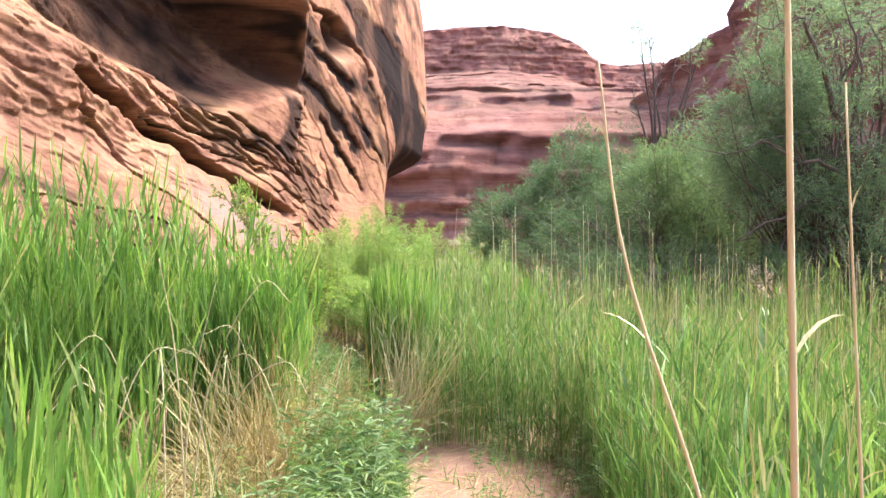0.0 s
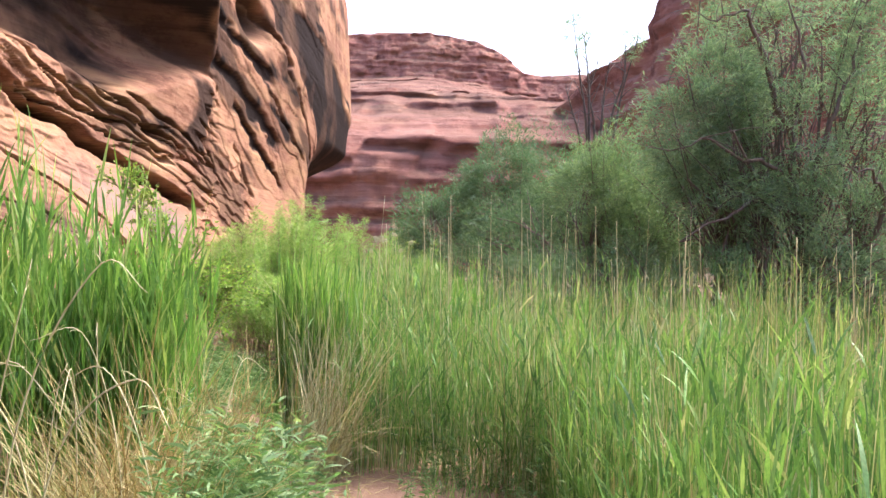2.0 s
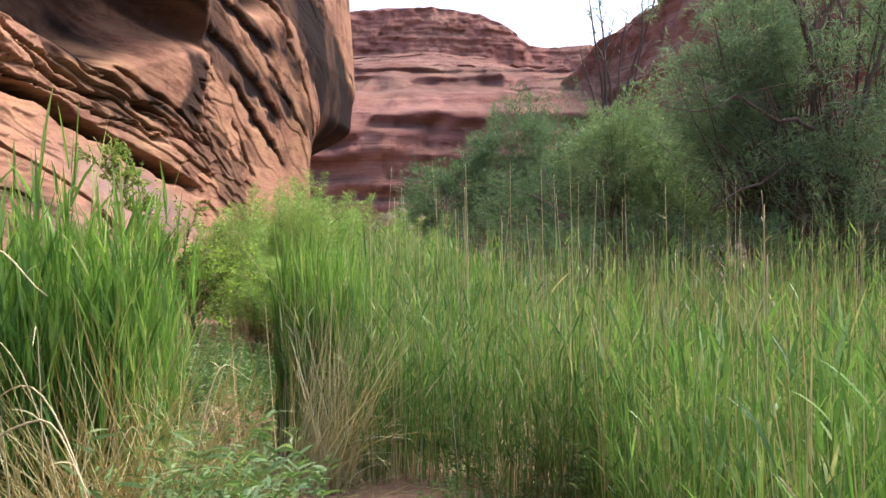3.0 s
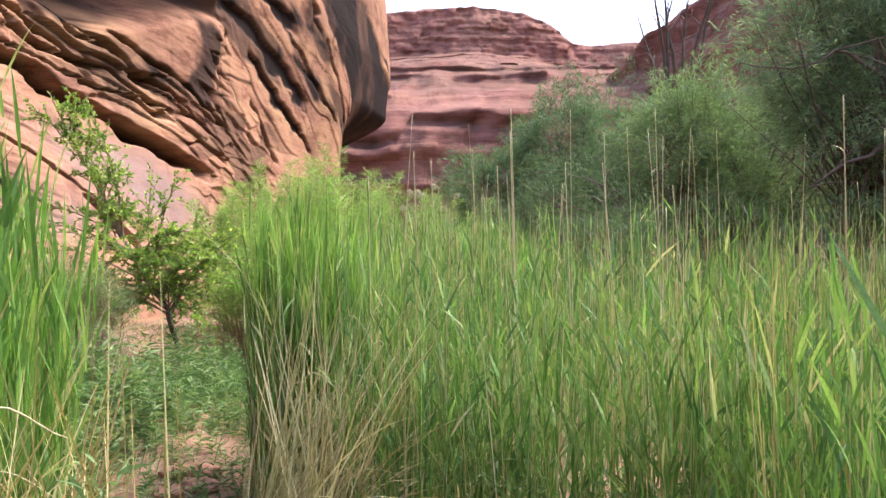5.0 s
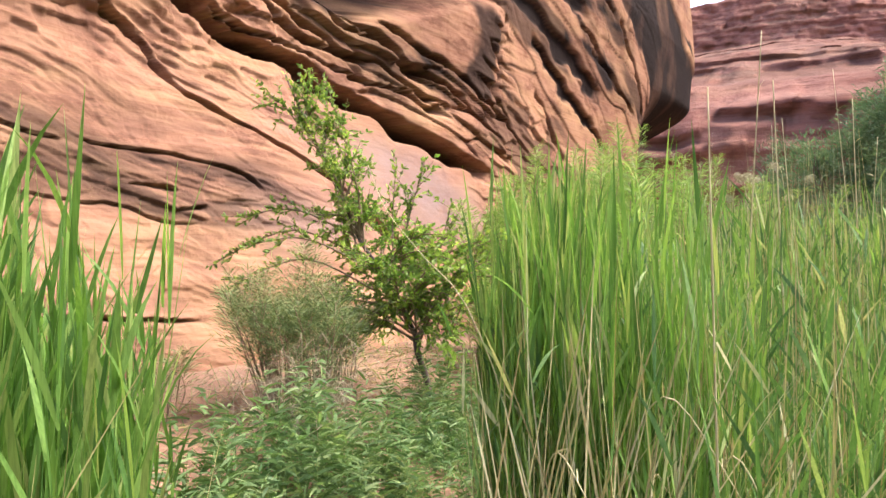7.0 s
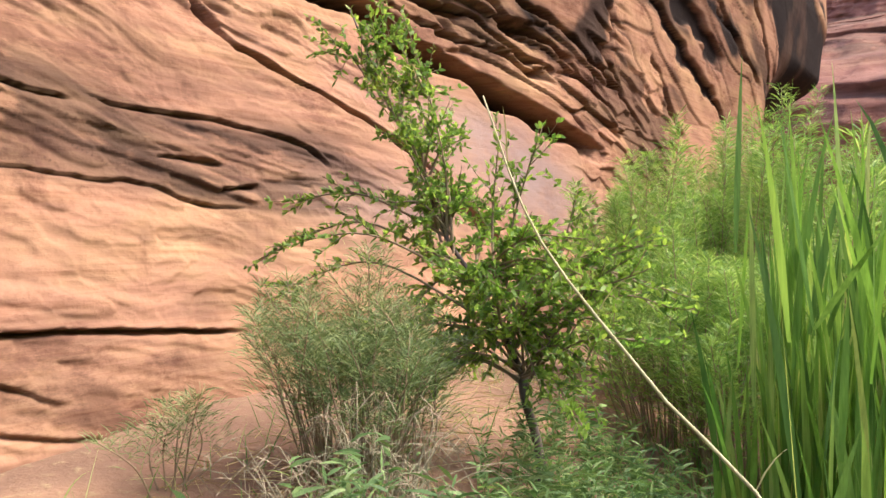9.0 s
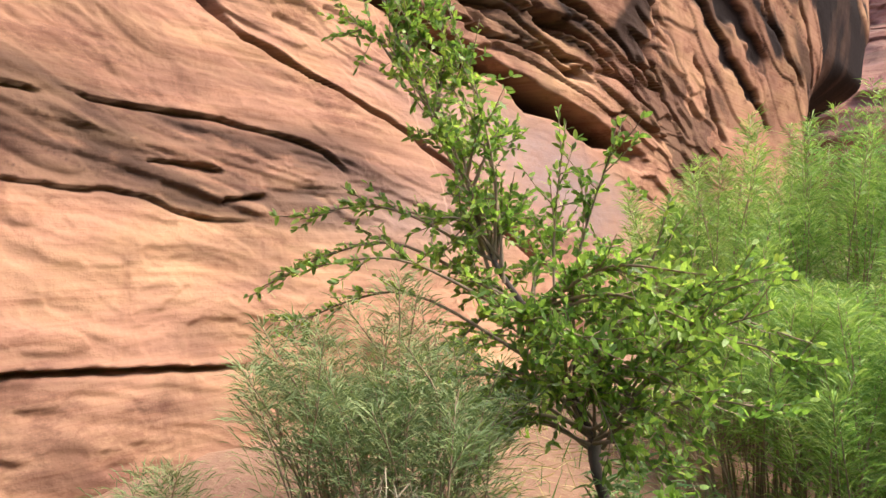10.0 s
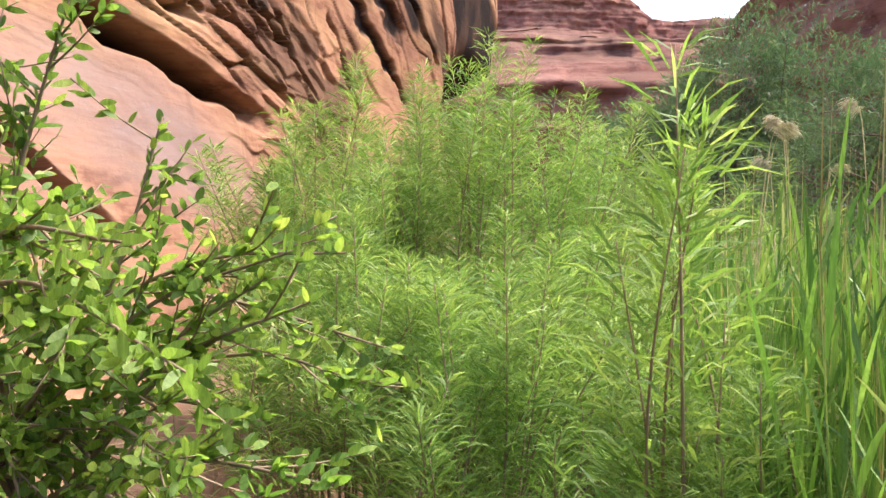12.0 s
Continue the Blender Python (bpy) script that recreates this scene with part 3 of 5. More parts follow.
stain_shade = np.clip(np.maximum.reduce([stain_shade, under * (0.42 + 0.5 * fbm(Y * 1.1, Z * 1.3, 0, 37, 4)), alcove_shade * (0.78 + 0.2 * fbm(Y * 1.4, Z * 2, 0, 38, 3)), 0.9 * drips, hollow, nose * (0.95 + 0.25 * fbm(Y * 1.2, Z * 0.7, 0, 39, 4)), rim * (0.75 + 0.5 * fbm(Y * 2, Z * 1.2, 0, 41, 3)), 0.66 * band * (1.0 + 0.3 * fbm(Y * 1.4, q * 7, 0, 34, 3)) * (0.35 + 0.65 * smooth(-0.5, -0.05, fbm(Y * 2.2, q * 8, 0, 42, 4))), 0.6 * craggy * (fbm(Y * 1.5, Z * 2, 0, 35, 3) > 0.1), speck]), 0, 1)
sheet = np.exp(-(((Y - 13.6) / 1.7) ** 2 + ((q - 2.35) / 0.5) ** 2) ** 1.5)
sheet = np.maximum(sheet, 0.6 * np.exp(-(((Y - 11.6) / 0.9) ** 2 + ((Z - 1.75) / 0.28) ** 2)))

# round the far end of the wall and turn it back
bend = np.clip((U - 26.5) / 2.2, 0, 1) * math.pi / 2
over = np.clip(U - 28.7, 0, None)
R = 2.2 / (math.pi / 2)
yy = np.where(U < 26.5, U, 26.5 + R * np.sin(bend))
xx = np.where(U < 26.5, 0.0, -R * (1 - np.cos(bend))) - over
nx, ny = np.cos(bend), np.sin(bend)
X0 = np.where(Y < 26.5, face_x(Y, Z), face_x(np.full(Y.shape, 26.5), Z)) + xx[None] + move * nx[None]
Y0 = np.broadcast_to(yy[None], Y.shape) + move * ny[None]
P = np.stack([X0, Y0, Z], -1)
cap = P[-1].copy()
cap[:, 0] -= 30 * (U < 28.7) + 0.0
cap[:, 2] += 3.0
P = np.concatenate([P, cap[None]])
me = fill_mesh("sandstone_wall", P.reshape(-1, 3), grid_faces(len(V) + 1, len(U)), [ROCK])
for key, values in (("darkening", stain_shade), ("patina", sheet)):
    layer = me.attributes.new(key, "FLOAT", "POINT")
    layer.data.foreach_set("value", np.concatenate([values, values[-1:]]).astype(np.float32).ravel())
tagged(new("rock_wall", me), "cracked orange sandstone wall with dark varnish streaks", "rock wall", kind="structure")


# ---- distant cliffs ----
def cliff(name, line, tops, profile, seed, label, columns=260, rows=150, rough=1.0):
    """A cliff along a line in plan: profile gives (distance back, share of height), top the height at each corner."""
    line, tops = np.asarray(line, float), np.asarray(tops, float)
    run = np.concatenate([[0], np.cumsum(np.linalg.norm(np.diff(line, axis=0), axis=1))])
    s = np.linspace(0, run[-1], columns)
    px, py, top = np.interp(s, run, line[:, 0]), np.interp(s, run, line[:, 1]), np.interp(s, run, tops)
    tx, ty = np.gradient(px), np.gradient(py)
    ln = np.hypot(tx, ty)
    bx, by = -ty / ln, tx / ln
    prof = np.asarray(profile, float)
    rise = np.concatenate([[0], np.cumsum(np.hypot(np.diff(prof[:, 0]) * 0.35, np.diff(prof[:, 1]) * 60))])
    w = np.linspace(0, rise[-1], rows)
    back, share = np.interp(w, rise, prof[:, 0]), np.interp(w, rise, prof[:, 1])
    S, H = np.meshgrid(s, share)
    B = np.broadcast_to(back[:, None], S.shape).copy()
    height = H * top[None]
    B += rough * (1.3 * fbm(S * 0.06, height * 0.05, 0, seed, 4) + 0.5 * fbm(S * 0.16, height * 0.9, 0, seed + 9, 3) + 0.5 * fbm(S * 0.5, height * 0.5, 0, seed + 5, 3))
    bed = height * 0.95 + 0.25 * fbm(S * 0.02, height * 0.05, 0, seed + 21, 2)
    ledge = hashed(np.floor(bed), np.floor(bed) * 0, np.floor(bed) * 0, seed) + 0.25 * fbm(S * 0.12, bed, 0, seed + 22, 3)
    B += rough * 0.8 * (ledge - 0.5)
    block = np.floor(S * 0.21 + 2.0 * fbm(S * 0.03, height * 0.08, 0, seed + 23, 2))
    B += rough * 0.9 * (hashed(block, np.floor(bed * 0.5), block * 0, seed + 4) - 0.5)
    height = height + rough * 0.22 * fbm(S * 0.16, B * 0.1, 0, seed + 3, 4) * smooth(0.02, 0.1, H)
    P = np.stack([px[None] + bx[None] * B, py[None] + by[None] * B, height - 0.4], -1)
    me = fill_mesh(name, P.reshape(-1, 3), grid_faces(rows, columns), [FAR_ROCK])
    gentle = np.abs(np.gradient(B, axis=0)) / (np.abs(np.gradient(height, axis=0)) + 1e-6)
    # gently sloping parts take more of the darker rock colour
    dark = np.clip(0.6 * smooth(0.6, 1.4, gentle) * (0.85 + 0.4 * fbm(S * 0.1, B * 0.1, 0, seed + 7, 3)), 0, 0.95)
    for key, values in (("darkening", dark), ("patina", 0 * dark)):
        layer = me.attributes.new(key, "FLOAT", "POINT")
        layer.data.foreach_set("value", values.astype(np.float32).ravel())
    return tagged(new(name, me), label, "cliff", kind="structure")


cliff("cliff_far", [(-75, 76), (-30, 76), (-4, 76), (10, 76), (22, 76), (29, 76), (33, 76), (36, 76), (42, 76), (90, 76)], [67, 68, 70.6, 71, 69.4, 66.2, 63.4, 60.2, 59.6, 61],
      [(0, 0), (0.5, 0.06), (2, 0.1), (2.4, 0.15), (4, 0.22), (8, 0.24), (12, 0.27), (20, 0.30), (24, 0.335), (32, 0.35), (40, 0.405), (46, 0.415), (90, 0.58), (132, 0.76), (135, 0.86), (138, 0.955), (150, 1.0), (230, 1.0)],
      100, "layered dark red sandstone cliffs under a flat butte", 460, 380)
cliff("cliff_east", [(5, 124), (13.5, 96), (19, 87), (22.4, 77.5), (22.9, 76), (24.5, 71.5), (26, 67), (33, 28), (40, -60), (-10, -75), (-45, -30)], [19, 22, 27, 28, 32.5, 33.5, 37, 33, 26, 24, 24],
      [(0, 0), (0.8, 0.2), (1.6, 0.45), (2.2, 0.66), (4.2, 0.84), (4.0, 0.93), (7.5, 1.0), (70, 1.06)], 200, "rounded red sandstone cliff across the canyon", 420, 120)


# ---- trees and bushes ----
def crown(built, blobs, length, width, per=5, gap=-0.2, lift=0.5, seed=0, droop=0.5, segs=2):
    """Many small sprays of leaves in uneven lobes with gaps."""
    for cx, cy, cz, rx, ry, rz, n in blobs:
        d = rng.normal(size=(n, 3))
        d /= np.linalg.norm(d, axis=1, keepdims=True)
        r = rng.uniform(0.25, 1.0, (n, 1)) ** 0.45 * (1 + 0.5 * fbm(d[:, 0] * 2.2 + cx, d[:, 1] * 2.2 + cy, d[:, 2] * 2.2, seed, 3)[:, None])
        c = np.array([cx, cy, cz]) + d * r * [rx, ry, rz]
        keep = fbm(c[:, 0] * 1.9, c[:, 1] * 1.9, c[:, 2] * 1.9, seed + 1, 3) > gap
        c, d = c[keep], d[keep]
        c = np.repeat(c, per, 0) + rng.normal(size=(len(c) * per, 3)) * length * 0.35
        d = np.repeat(d, per, 0) * 0.7 + rng.normal(size=(len(c), 3)) * 0.55 + [0, 0, lift]
        built.blades(c, d, length * rng.uniform(0.6, 1.3, len(c)), width * rng.uniform(0.7, 1.3, len(c)), droop * rng.uniform(0.2, 1, len(c)), segs)


def limbs(built, start, ends, radius, wobble=0.12, n=8, sides=5):
    for e in ends:
        a, b = np.array(start, float), np.array(e, float)
        m = a * 0.5 + b * 0.5 + np.array([*(rng.normal(size=2) * wobble), abs(rng.normal()) * wobble]) * np.linalg.norm(b - a)
        built.tube(spline([a, m, b], n), [radius, radius * 0.6, radius * 0.18], sides)


def leafy_tree(name, base, height, stems, blobs, leaf, leaf_length, leaf_width, label, category, per=6, gap=-0.08, radius=0.07, seed=0, twigs=26, wood=BARK, lift=0.5, droop=0.5, group="", arms=()):
    root = tagged(new(name), label, category, group)
    root.location = base
    inv = -np.array(base)
    for e in stems:
        trunk = Builder()
        limbs(trunk, (0, 0, -0.1), [np.array(e) + inv], radius, 0.1, 12, 7)
        part("trunk", trunk, wood, root)
    for arm in arms:
        line = spline(np.array(arm) + inv, 18)
        line[2:-1] += rng.normal(size=(15, 3)) * 0.035
        branch = Builder()
        branch.tube(line, [radius * 0.8, radius * 0.5, radius * 0.15], 6)
        for k in range(9):
            at = line[rng.integers(5, 18)]
            limbs(branch, at, [at + rng.normal(size=3) * [0.45, 0.3, 0.3] + [0, 0, 0.2]], radius * 0.16, 0.12, 6, 4)
        part("branch", branch, wood, root)
    for cx, cy, cz, rx, ry, rz, n in blobs:
        c = np.array([cx, cy, cz]) + inv
        for k in range(twigs):
            branch = Builder()
            limbs(branch, c * [0.55, 0.55, 0.35], [c + rng.uniform(-0.95, 0.95, 3) * [rx, ry, rz]], radius * 0.3, 0.1, 7, 4)
            part("branch", branch, wood, root)
    leaves = Builder()
    crown(leaves, [(cx + inv[0], cy + inv[1], cz + inv[2], rx, ry, rz, n) for cx, cy, cz, rx, ry, rz, n in blobs], leaf_length, leaf_width, per, gap, lift, seed, droop)
    part("crown", leaves, leaf, root)
    return root


G = "tamarisks across the reed bed"
leafy_tree("tamarisk", (2.7, 23.6, 0), 5.5, [(2.3, 23.4, 3.6), (3.4, 23.8, 4.0)],
           [(1.3, 22.9, 2.4, 1.5, 1.5, 1.6, 3200), (2.95, 23.2, 3.4, 1.5, 1.5, 1.85, 3800), (4.5, 22.4, 3.3, 1.6, 1.5, 1.9, 3000), (6.0, 21.5, 3.2, 1.6, 1.5, 1.8, 2400)],
           TAMARISK_DARK, 0.18, 0.022, "feathery dark green tamarisk rising behind the reeds", "tree", gap=-0.22, seed=300, group=G)
leafy_tree("tamarisk", (4.4, 16.5, 0), 4.5, [(4.1, 16.2, 3.0), (5.0, 16.4, 3.4)],
           [(3.9, 15.9, 3.0, 0.95, 1.2, 1.2, 2500), (4.9, 16.0, 3.3, 1.1, 1.2, 1.0, 2400), (4.4, 15.0, 2.0, 1.3, 1.0, 0.9, 2300), (5.9, 16.2, 2.7, 1.1, 1.2, 1.2, 1800)],
           TAMARISK_LIGHT, 0.13, 0.017, "lighter green feathery tamarisk bush", "tree", gap=-0.2, seed=310, group=G)
leafy_tree("tamarisk", (7.0, 14.0, 0), 8, [(5.6, 13.2, 4.2), (6.4, 13.6, 5.6), (7.6, 13.8, 6.2), (5.0, 12.6, 2.6), (8.6, 13.4, 4.6), (4.3, 12.2, 2.9), (4.6, 12.3, 2.1), (4.9, 12.0, 3.6)],
           [(4.6, 13.2, 3.8, 0.8, 1.0, 0.9, 1500), (5.1, 13.4, 4.6, 0.9, 1.2, 1.0, 2000), (5.9, 13.8, 5.9, 1.0, 1.2, 1.3, 1500), (6.9, 13.6, 5.9, 1.5, 1.5, 1.7, 3600), (6.6, 12.9, 3.9, 1.5, 1.2, 1.4, 3000), (8.4, 13.2, 4.8, 1.6, 1.5, 1.9, 3000), (7.2, 12.6, 2.2, 1.9, 1.0, 1.1, 2400), (9.6, 12.6, 3.2, 1.6, 1.4, 1.9, 1800), (5.2, 12.9, 3.1, 0.9, 1.0, 1.1, 1700), (6.0, 12.4, 1.6, 1.3, 0.9, 0.9, 1800)],
           TAMARISK, 0.14, 0.017, "large dark tamarisk with spreading dark limbs", "tree", radius=0.065, seed=320, gap=0.02, group=G,
           arms=([(6.9, 13.6, 0), (6.5, 13.1, 2.3), (6.1, 12.7, 2.9), (5.6, 12.5, 3.2), (5.0, 12.3, 3.3), (4.7, 12.2, 3.5), (4.0, 12.1, 3.3)],
                 [(6.9, 13.6, 0), (6.4, 12.9, 2.2), (5.4, 12.4, 2.55), (4.8, 12.2, 2.3), (4.1, 12.0, 1.95)],
                 [(6.9, 13.6, 0), (6.3, 12.8, 2.5), (6.1, 12.5, 3.6), (6.2, 12.4, 4.9), (5.9, 12.4, 5.9)],
                 [(6.9, 13.6, 0), (6.5, 12.6, 3.1), (6.9, 12.4, 4.5), (7.2, 12.4, 5.7)],
                 [(6.2, 12.6, 3.4), (5.7, 12.4, 4.4), (5.4, 12.3, 5.2), (5.2, 12.3, 5.5), (4.6, 12.2, 5.3)],
                 [(6.9, 13.6, 0), (7.4, 12.4, 2.2), (7.0, 11.8, 2.9), (6.4, 11.6, 3.1)]))
leafy_tree("tamarisk", (4.9, 12.6, 0), 3, [(4.2, 12.4, 1.7), (5.6, 12.3, 1.9), (5.2, 12.8, 2.2)],
           [(4.6, 12.2, 1.2, 1.3, 0.9, 0.75, 1700), (6.2, 11.8, 1.2, 1.4, 0.9, 0.85, 1700), (2.6, 14.6, 1.2, 1.4, 1.0, 0.8, 1500), (2.7, 16.8, 1.9, 1.3, 1.2, 1.3, 2200), (6.3, 15.0, 3.0, 1.4, 1.2, 1.4, 2200), (3.6, 13.4, 1.3, 1.2, 0.8, 0.7, 1300), (7.7, 11.2, 1.2, 1.2, 0.9, 0.8, 1100), (2.0, 18.5, 1.5, 1.3, 1.0, 1.1, 1100), (5.5, 18.0, 1.6, 1.5, 1.0, 1.2, 1300), (8.5, 15.5, 1.7, 1.6, 1.0, 1.3, 1300)],
           TAMARISK_DARK, 0.13, 0.017, "low shaded tamarisk thicket at the reed edge", "tree", seed=330, group=G)
leafy_tree("tamarisk", (10.5, 8.5, 0), 5, [(9.8, 8.2, 3.0), (11, 8.8, 3.6)],
           [(9.6, 8.4, 2.4, 2.0, 2.0, 2.2, 2600), (11.4, 5.0, 2.4, 2.0, 2.4, 2.2, 2200)],
           TAMARISK, 0.2, 0.016, "dark feathery tamarisk beside the reed bed", "tree", seed=340, group=G)

# bare tree with dark forked stems
root = tagged(new("bare_tree"), "leafless dark tree with thin forked stems", "tree")
root.location = (4.25, 17.6, 0)
root.scale = (1.2, 1.2, 1.2)
b = Builder()
b.tube(spline([(0, 0, -0.1), (0.03, 0, 1.2), (-0.05, -0.1, 2.3)], 12), [0.06, 0.045, 0.04], 7)
part("trunk", b, BARK, root)
for tip, mid in (((-0.42, -0.3, 5.75), (-0.15, -0.2, 3.9)), ((-0.25, -0.4, 5.4), (-0.1, -0.2, 4.2)), ((0.3, -0.2, 5.2), (0.12, -0.2, 3.8)), ((0.75, -0.3, 5.4), (0.35, -0.2, 3.7)), ((-0.45, 0.1, 4.6), (-0.2, 0, 3.6)), ((0.55, -0.2, 5.5), (0.3, -0.2, 4.0)), ((0.05, -0.2, 5.0), (0.0, -0.2, 3.8))):
    b = Builder()
    line = spline([(-0.05, -0.1, 2.2), mid, (np.array(mid) + tip) / 2 + rng.normal(size=3) * 0.08, tip], 14)
    b.tube(line, [0.032, 0.022, 0.008], 5)
    for k in range(10):
        at = line[rng.integers(5, 14)]
        limbs(b, at, [at + rng.normal(size=3) * [0.2, 0.16, 0.12] + [0, 0, 0.28]], 0.011, 0.1, 5, 3)
    part("branch", b, BARK, root)
    if tip[2] > 5.3:
        b = Builder()
        crown(b, [(*tip, 0.16, 0.16, 0.12, 60), (tip[0] - 0.1, tip[1], tip[2] - 0.25, 0.12, 0.12, 0.08, 30)], 0.07, 0.012, 4, -0.3, 0.4, 350)
        part("foliage", b, TAMARISK, root, "sparse tuft of small leaves")

# small trees under the far cliff
for x, y, h in ((5.2, 60, 5.0), (10.5, 64, 7.5), (7.6, 62, 4.0), (14.0, 66, 9.0), (1.5, 56, 3.6)):
    z = float(ground_z(x, y))
    leafy_tree("cottonwood", (x, y, z), h, [(x - 0.2, y, z + h * 0.6), (x + 0.4, y, z + h * 0.7)],
               [(x, y, z + h * 0.72, h * 0.26, h * 0.26, h * 0.28, 330), (x + h * 0.16, y, z + h * 0.5, h * 0.2, h * 0.2, h * 0.2, 200)],
               COTTONWOOD, 0.4, 0.22, "small green tree below the red cliff", "tree", per=3, radius=0.1, seed=int(400 + x), twigs=6, group="trees under the far cliff")


def willow(name, cx, cy, h, r, stems, seed, label, leaf=WILLOW, leaf_length=0.07, leaf_width=0.0066, density=470, group="willow thicket"):
    """Upright thin stems set along their length with narrow leaves."""
    z0 = float(ground_z(cx, cy))
    root = tagged(new(name), label, "bush", group)
    root.location = (cx, cy, z0)
    leaves = Builder()
    for k in range(stems):
        a, q = rng.uniform(0, 2 * math.pi), r * math.sqrt(rng.uniform(0, 1))
        foot = np.array([math.cos(a) * q * 0.45, math.sin(a) * q * 0.45, -0.05])
        hh = h * rng.uniform(0.62, 1.0) * (1 - 0.25 * (q / r) ** 2)
        top = np.array([math.cos(a) * q, math.sin(a) * q, hh])
        line = spline([foot, foot * 0.4 + top * 0.6 + rng.normal(size=3) * 0.04, top + rng.normal(size=3) * [0.08, 0.08, 0.02]], 12)
        wood = Builder()
        wood.tube(line, [0.006, 0.004, 0.0015], 4)
        part("stem", wood, TWIG, root)
        n = int(density * hh / h)
        u = rng.uniform(0.16, 1.0, n) ** 0.7
        at = np.stack([np.interp(u, np.linspace(0, 1, 12), line[:, c]) for c in range(3)], 1)
        az = rng.uniform(0, 2 * math.pi, n)
        reach = rng.uniform(0, 0.3, n) * (1.1 - u)
        at += np.stack([np.cos(az) * reach, np.sin(az) * reach, reach * 0.7], 1)
        way = np.stack([np.cos(az) * 0.7, np.sin(az) * 0.7, rng.uniform(0.3, 1.2, n)], 1)
        leaves.blades(at, way, leaf_length * rng.uniform(0.6, 1.35, n), leaf_width * rng.uniform(0.7, 1.3, n), rng.uniform(0.1, 0.6, n), 2)
    part("foliage", leaves, leaf, root)
    return root


willow("willow_bush", -1.28, 10.65, 1.5, 0.5, 38, 1, "light green narrow-leaved willow bush beside the trail")
willow("willow_bush", -0.62, 10.1, 1.35, 0.36, 30, 2, "light green narrow-leaved willow beside the reeds")
willow("willow_bush", -0.8, 9.95, 2.05, 0.13, 8, 3, "tall pale green willow shoots above the reeds", leaf_length=0.13, leaf_width=0.0105, density=130)
willow("willow_bush", -2.1, 11.9, 2.0, 0.65, 56, 4, "soft green willow bush against the sandstone")
willow("willow_bush", -1.3, 12.3, 2.55, 0.75, 74, 5, "tall soft green willow bush below the rock wall")
willow("willow_bush", -0.6, 12.8, 2.5, 0.7, 64, 6, "tall soft green willow bush behind the reeds")
willow("willow_bush", -2.6, 13.6, 1.7, 0.6, 40, 7, "soft green willow bush at the foot of the wall")
willow("willow_bush", 0.1, 13.6, 2.3, 0.65, 44, 8, "soft green willow bush behind the reeds")
willow("willow_bush", 0.35, 11.8, 1.75, 0.5, 36, 12, "soft green willow bush standing among reeds")
willow("willow_bush", -1.9, 14.3, 2.4, 0.7, 40, 13, "tall soft green willow bush below the rock wall")
willow("willow_bush", -1.75, 10.9, 1.35, 0.55, 44, 10, "light green willow growing below the rock wall")
willow("willow_bush", -1.0, 11.2, 1.7, 0.5, 44, 11, "light green narrow-leaved willow in the thicket")
willow("willow_bush", -0.75, 9.0, 0.95, 0.16, 14, 9, "low willow shoots with long pale leaves", leaf_length=0.11, leaf_width=0.011)

# the sapling at the foot of the wall
LEADER = [(-2.16, 9.6, 0.88), (-2.25, 9.6, 1.05), (-2.4, 9.6, 1.3), (-2.55, 9.6, 1.5), (-2.67, 9.6, 1.78), (-2.8, 9.6, 2.05), (-2.93, 9.58, 2.3), (-3.06, 9.55, 2.62)]
SHOOTS = [
    [(-2.5, 9.58, 1.42), (-2.56, 9.62, 1.8), (-2.66, 9.62, 2.2), (-2.8, 9.6, 2.6)],
    [(-2.55, 9.6, 1.5), (-2.5, 9.5, 1.8), (-2.56, 9.45, 2.15)],
    [(-2.6, 9.6, 1.65), (-2.72, 9.5, 1.95), (-2.84, 9.45, 2.3)],
    [(-2.45, 9.55, 1.36), (-2.9, 9.5, 1.56), (-3.2, 9.45, 1.52), (-3.52, 9.4, 1.38)],
    [(-2.3, 9.58, 1.1), (-2.8, 9.5, 1.36), (-3.1, 9.45, 1.34), (-3.4, 9.4, 1.2)],
    [(-2.55, 9.6, 1.5), (-2.95, 9.5, 1.7), (-3.36, 9.45, 1.68)],
    [(-2.4, 9.58, 1.28), (-2.75, 9.3, 1.5), (-3.05, 9.15, 1.48)],
    [(-2.25, 9.6, 1.05), (-2.05, 9.55, 1.3), (-1.78, 9.5, 1.44), (-1.5, 9.45, 1.46)],
    [(-2.2, 9.6, 1.0), (-1.95, 9.6, 1.2), (-1.7, 9.62, 1.25), (-1.5, 9.6, 1.2)],
    [(-2.3, 9.6, 1.15), (-2.2, 9.6, 1.6), (-2.05, 9.55, 1.98)],
    [(-2.3, 9.6, 1.15), (-2.32, 9.62, 1.6), (-2.27, 9.6, 2.0)],
    [(-2.2, 9.6, 1.0), (-2.0, 9.6, 1.4), (-1.9, 9.6, 1.72)],
    [(-2.25, 9.58, 1.05), (-2.15, 9.3, 1.25), (-2.0, 9.1, 1.3)],
    [(-2.2, 9.58, 1.0), (-2.45, 9.35, 1.12), (-2.7, 9.2, 1.05)],
    [(-2.16, 9.58, 0.92), (-2.3, 9.35, 1.0), (-2.45, 9.15, 0.9)],
    [(-2.16, 9.58, 0.92), (-1.95, 9.4, 1.05), (-1.75, 9.3, 1.0)],
    [(-2.2, 9.6, 1.0), (-2.5, 9.75, 1.2), (-2.85, 9.8, 1.15)],
]
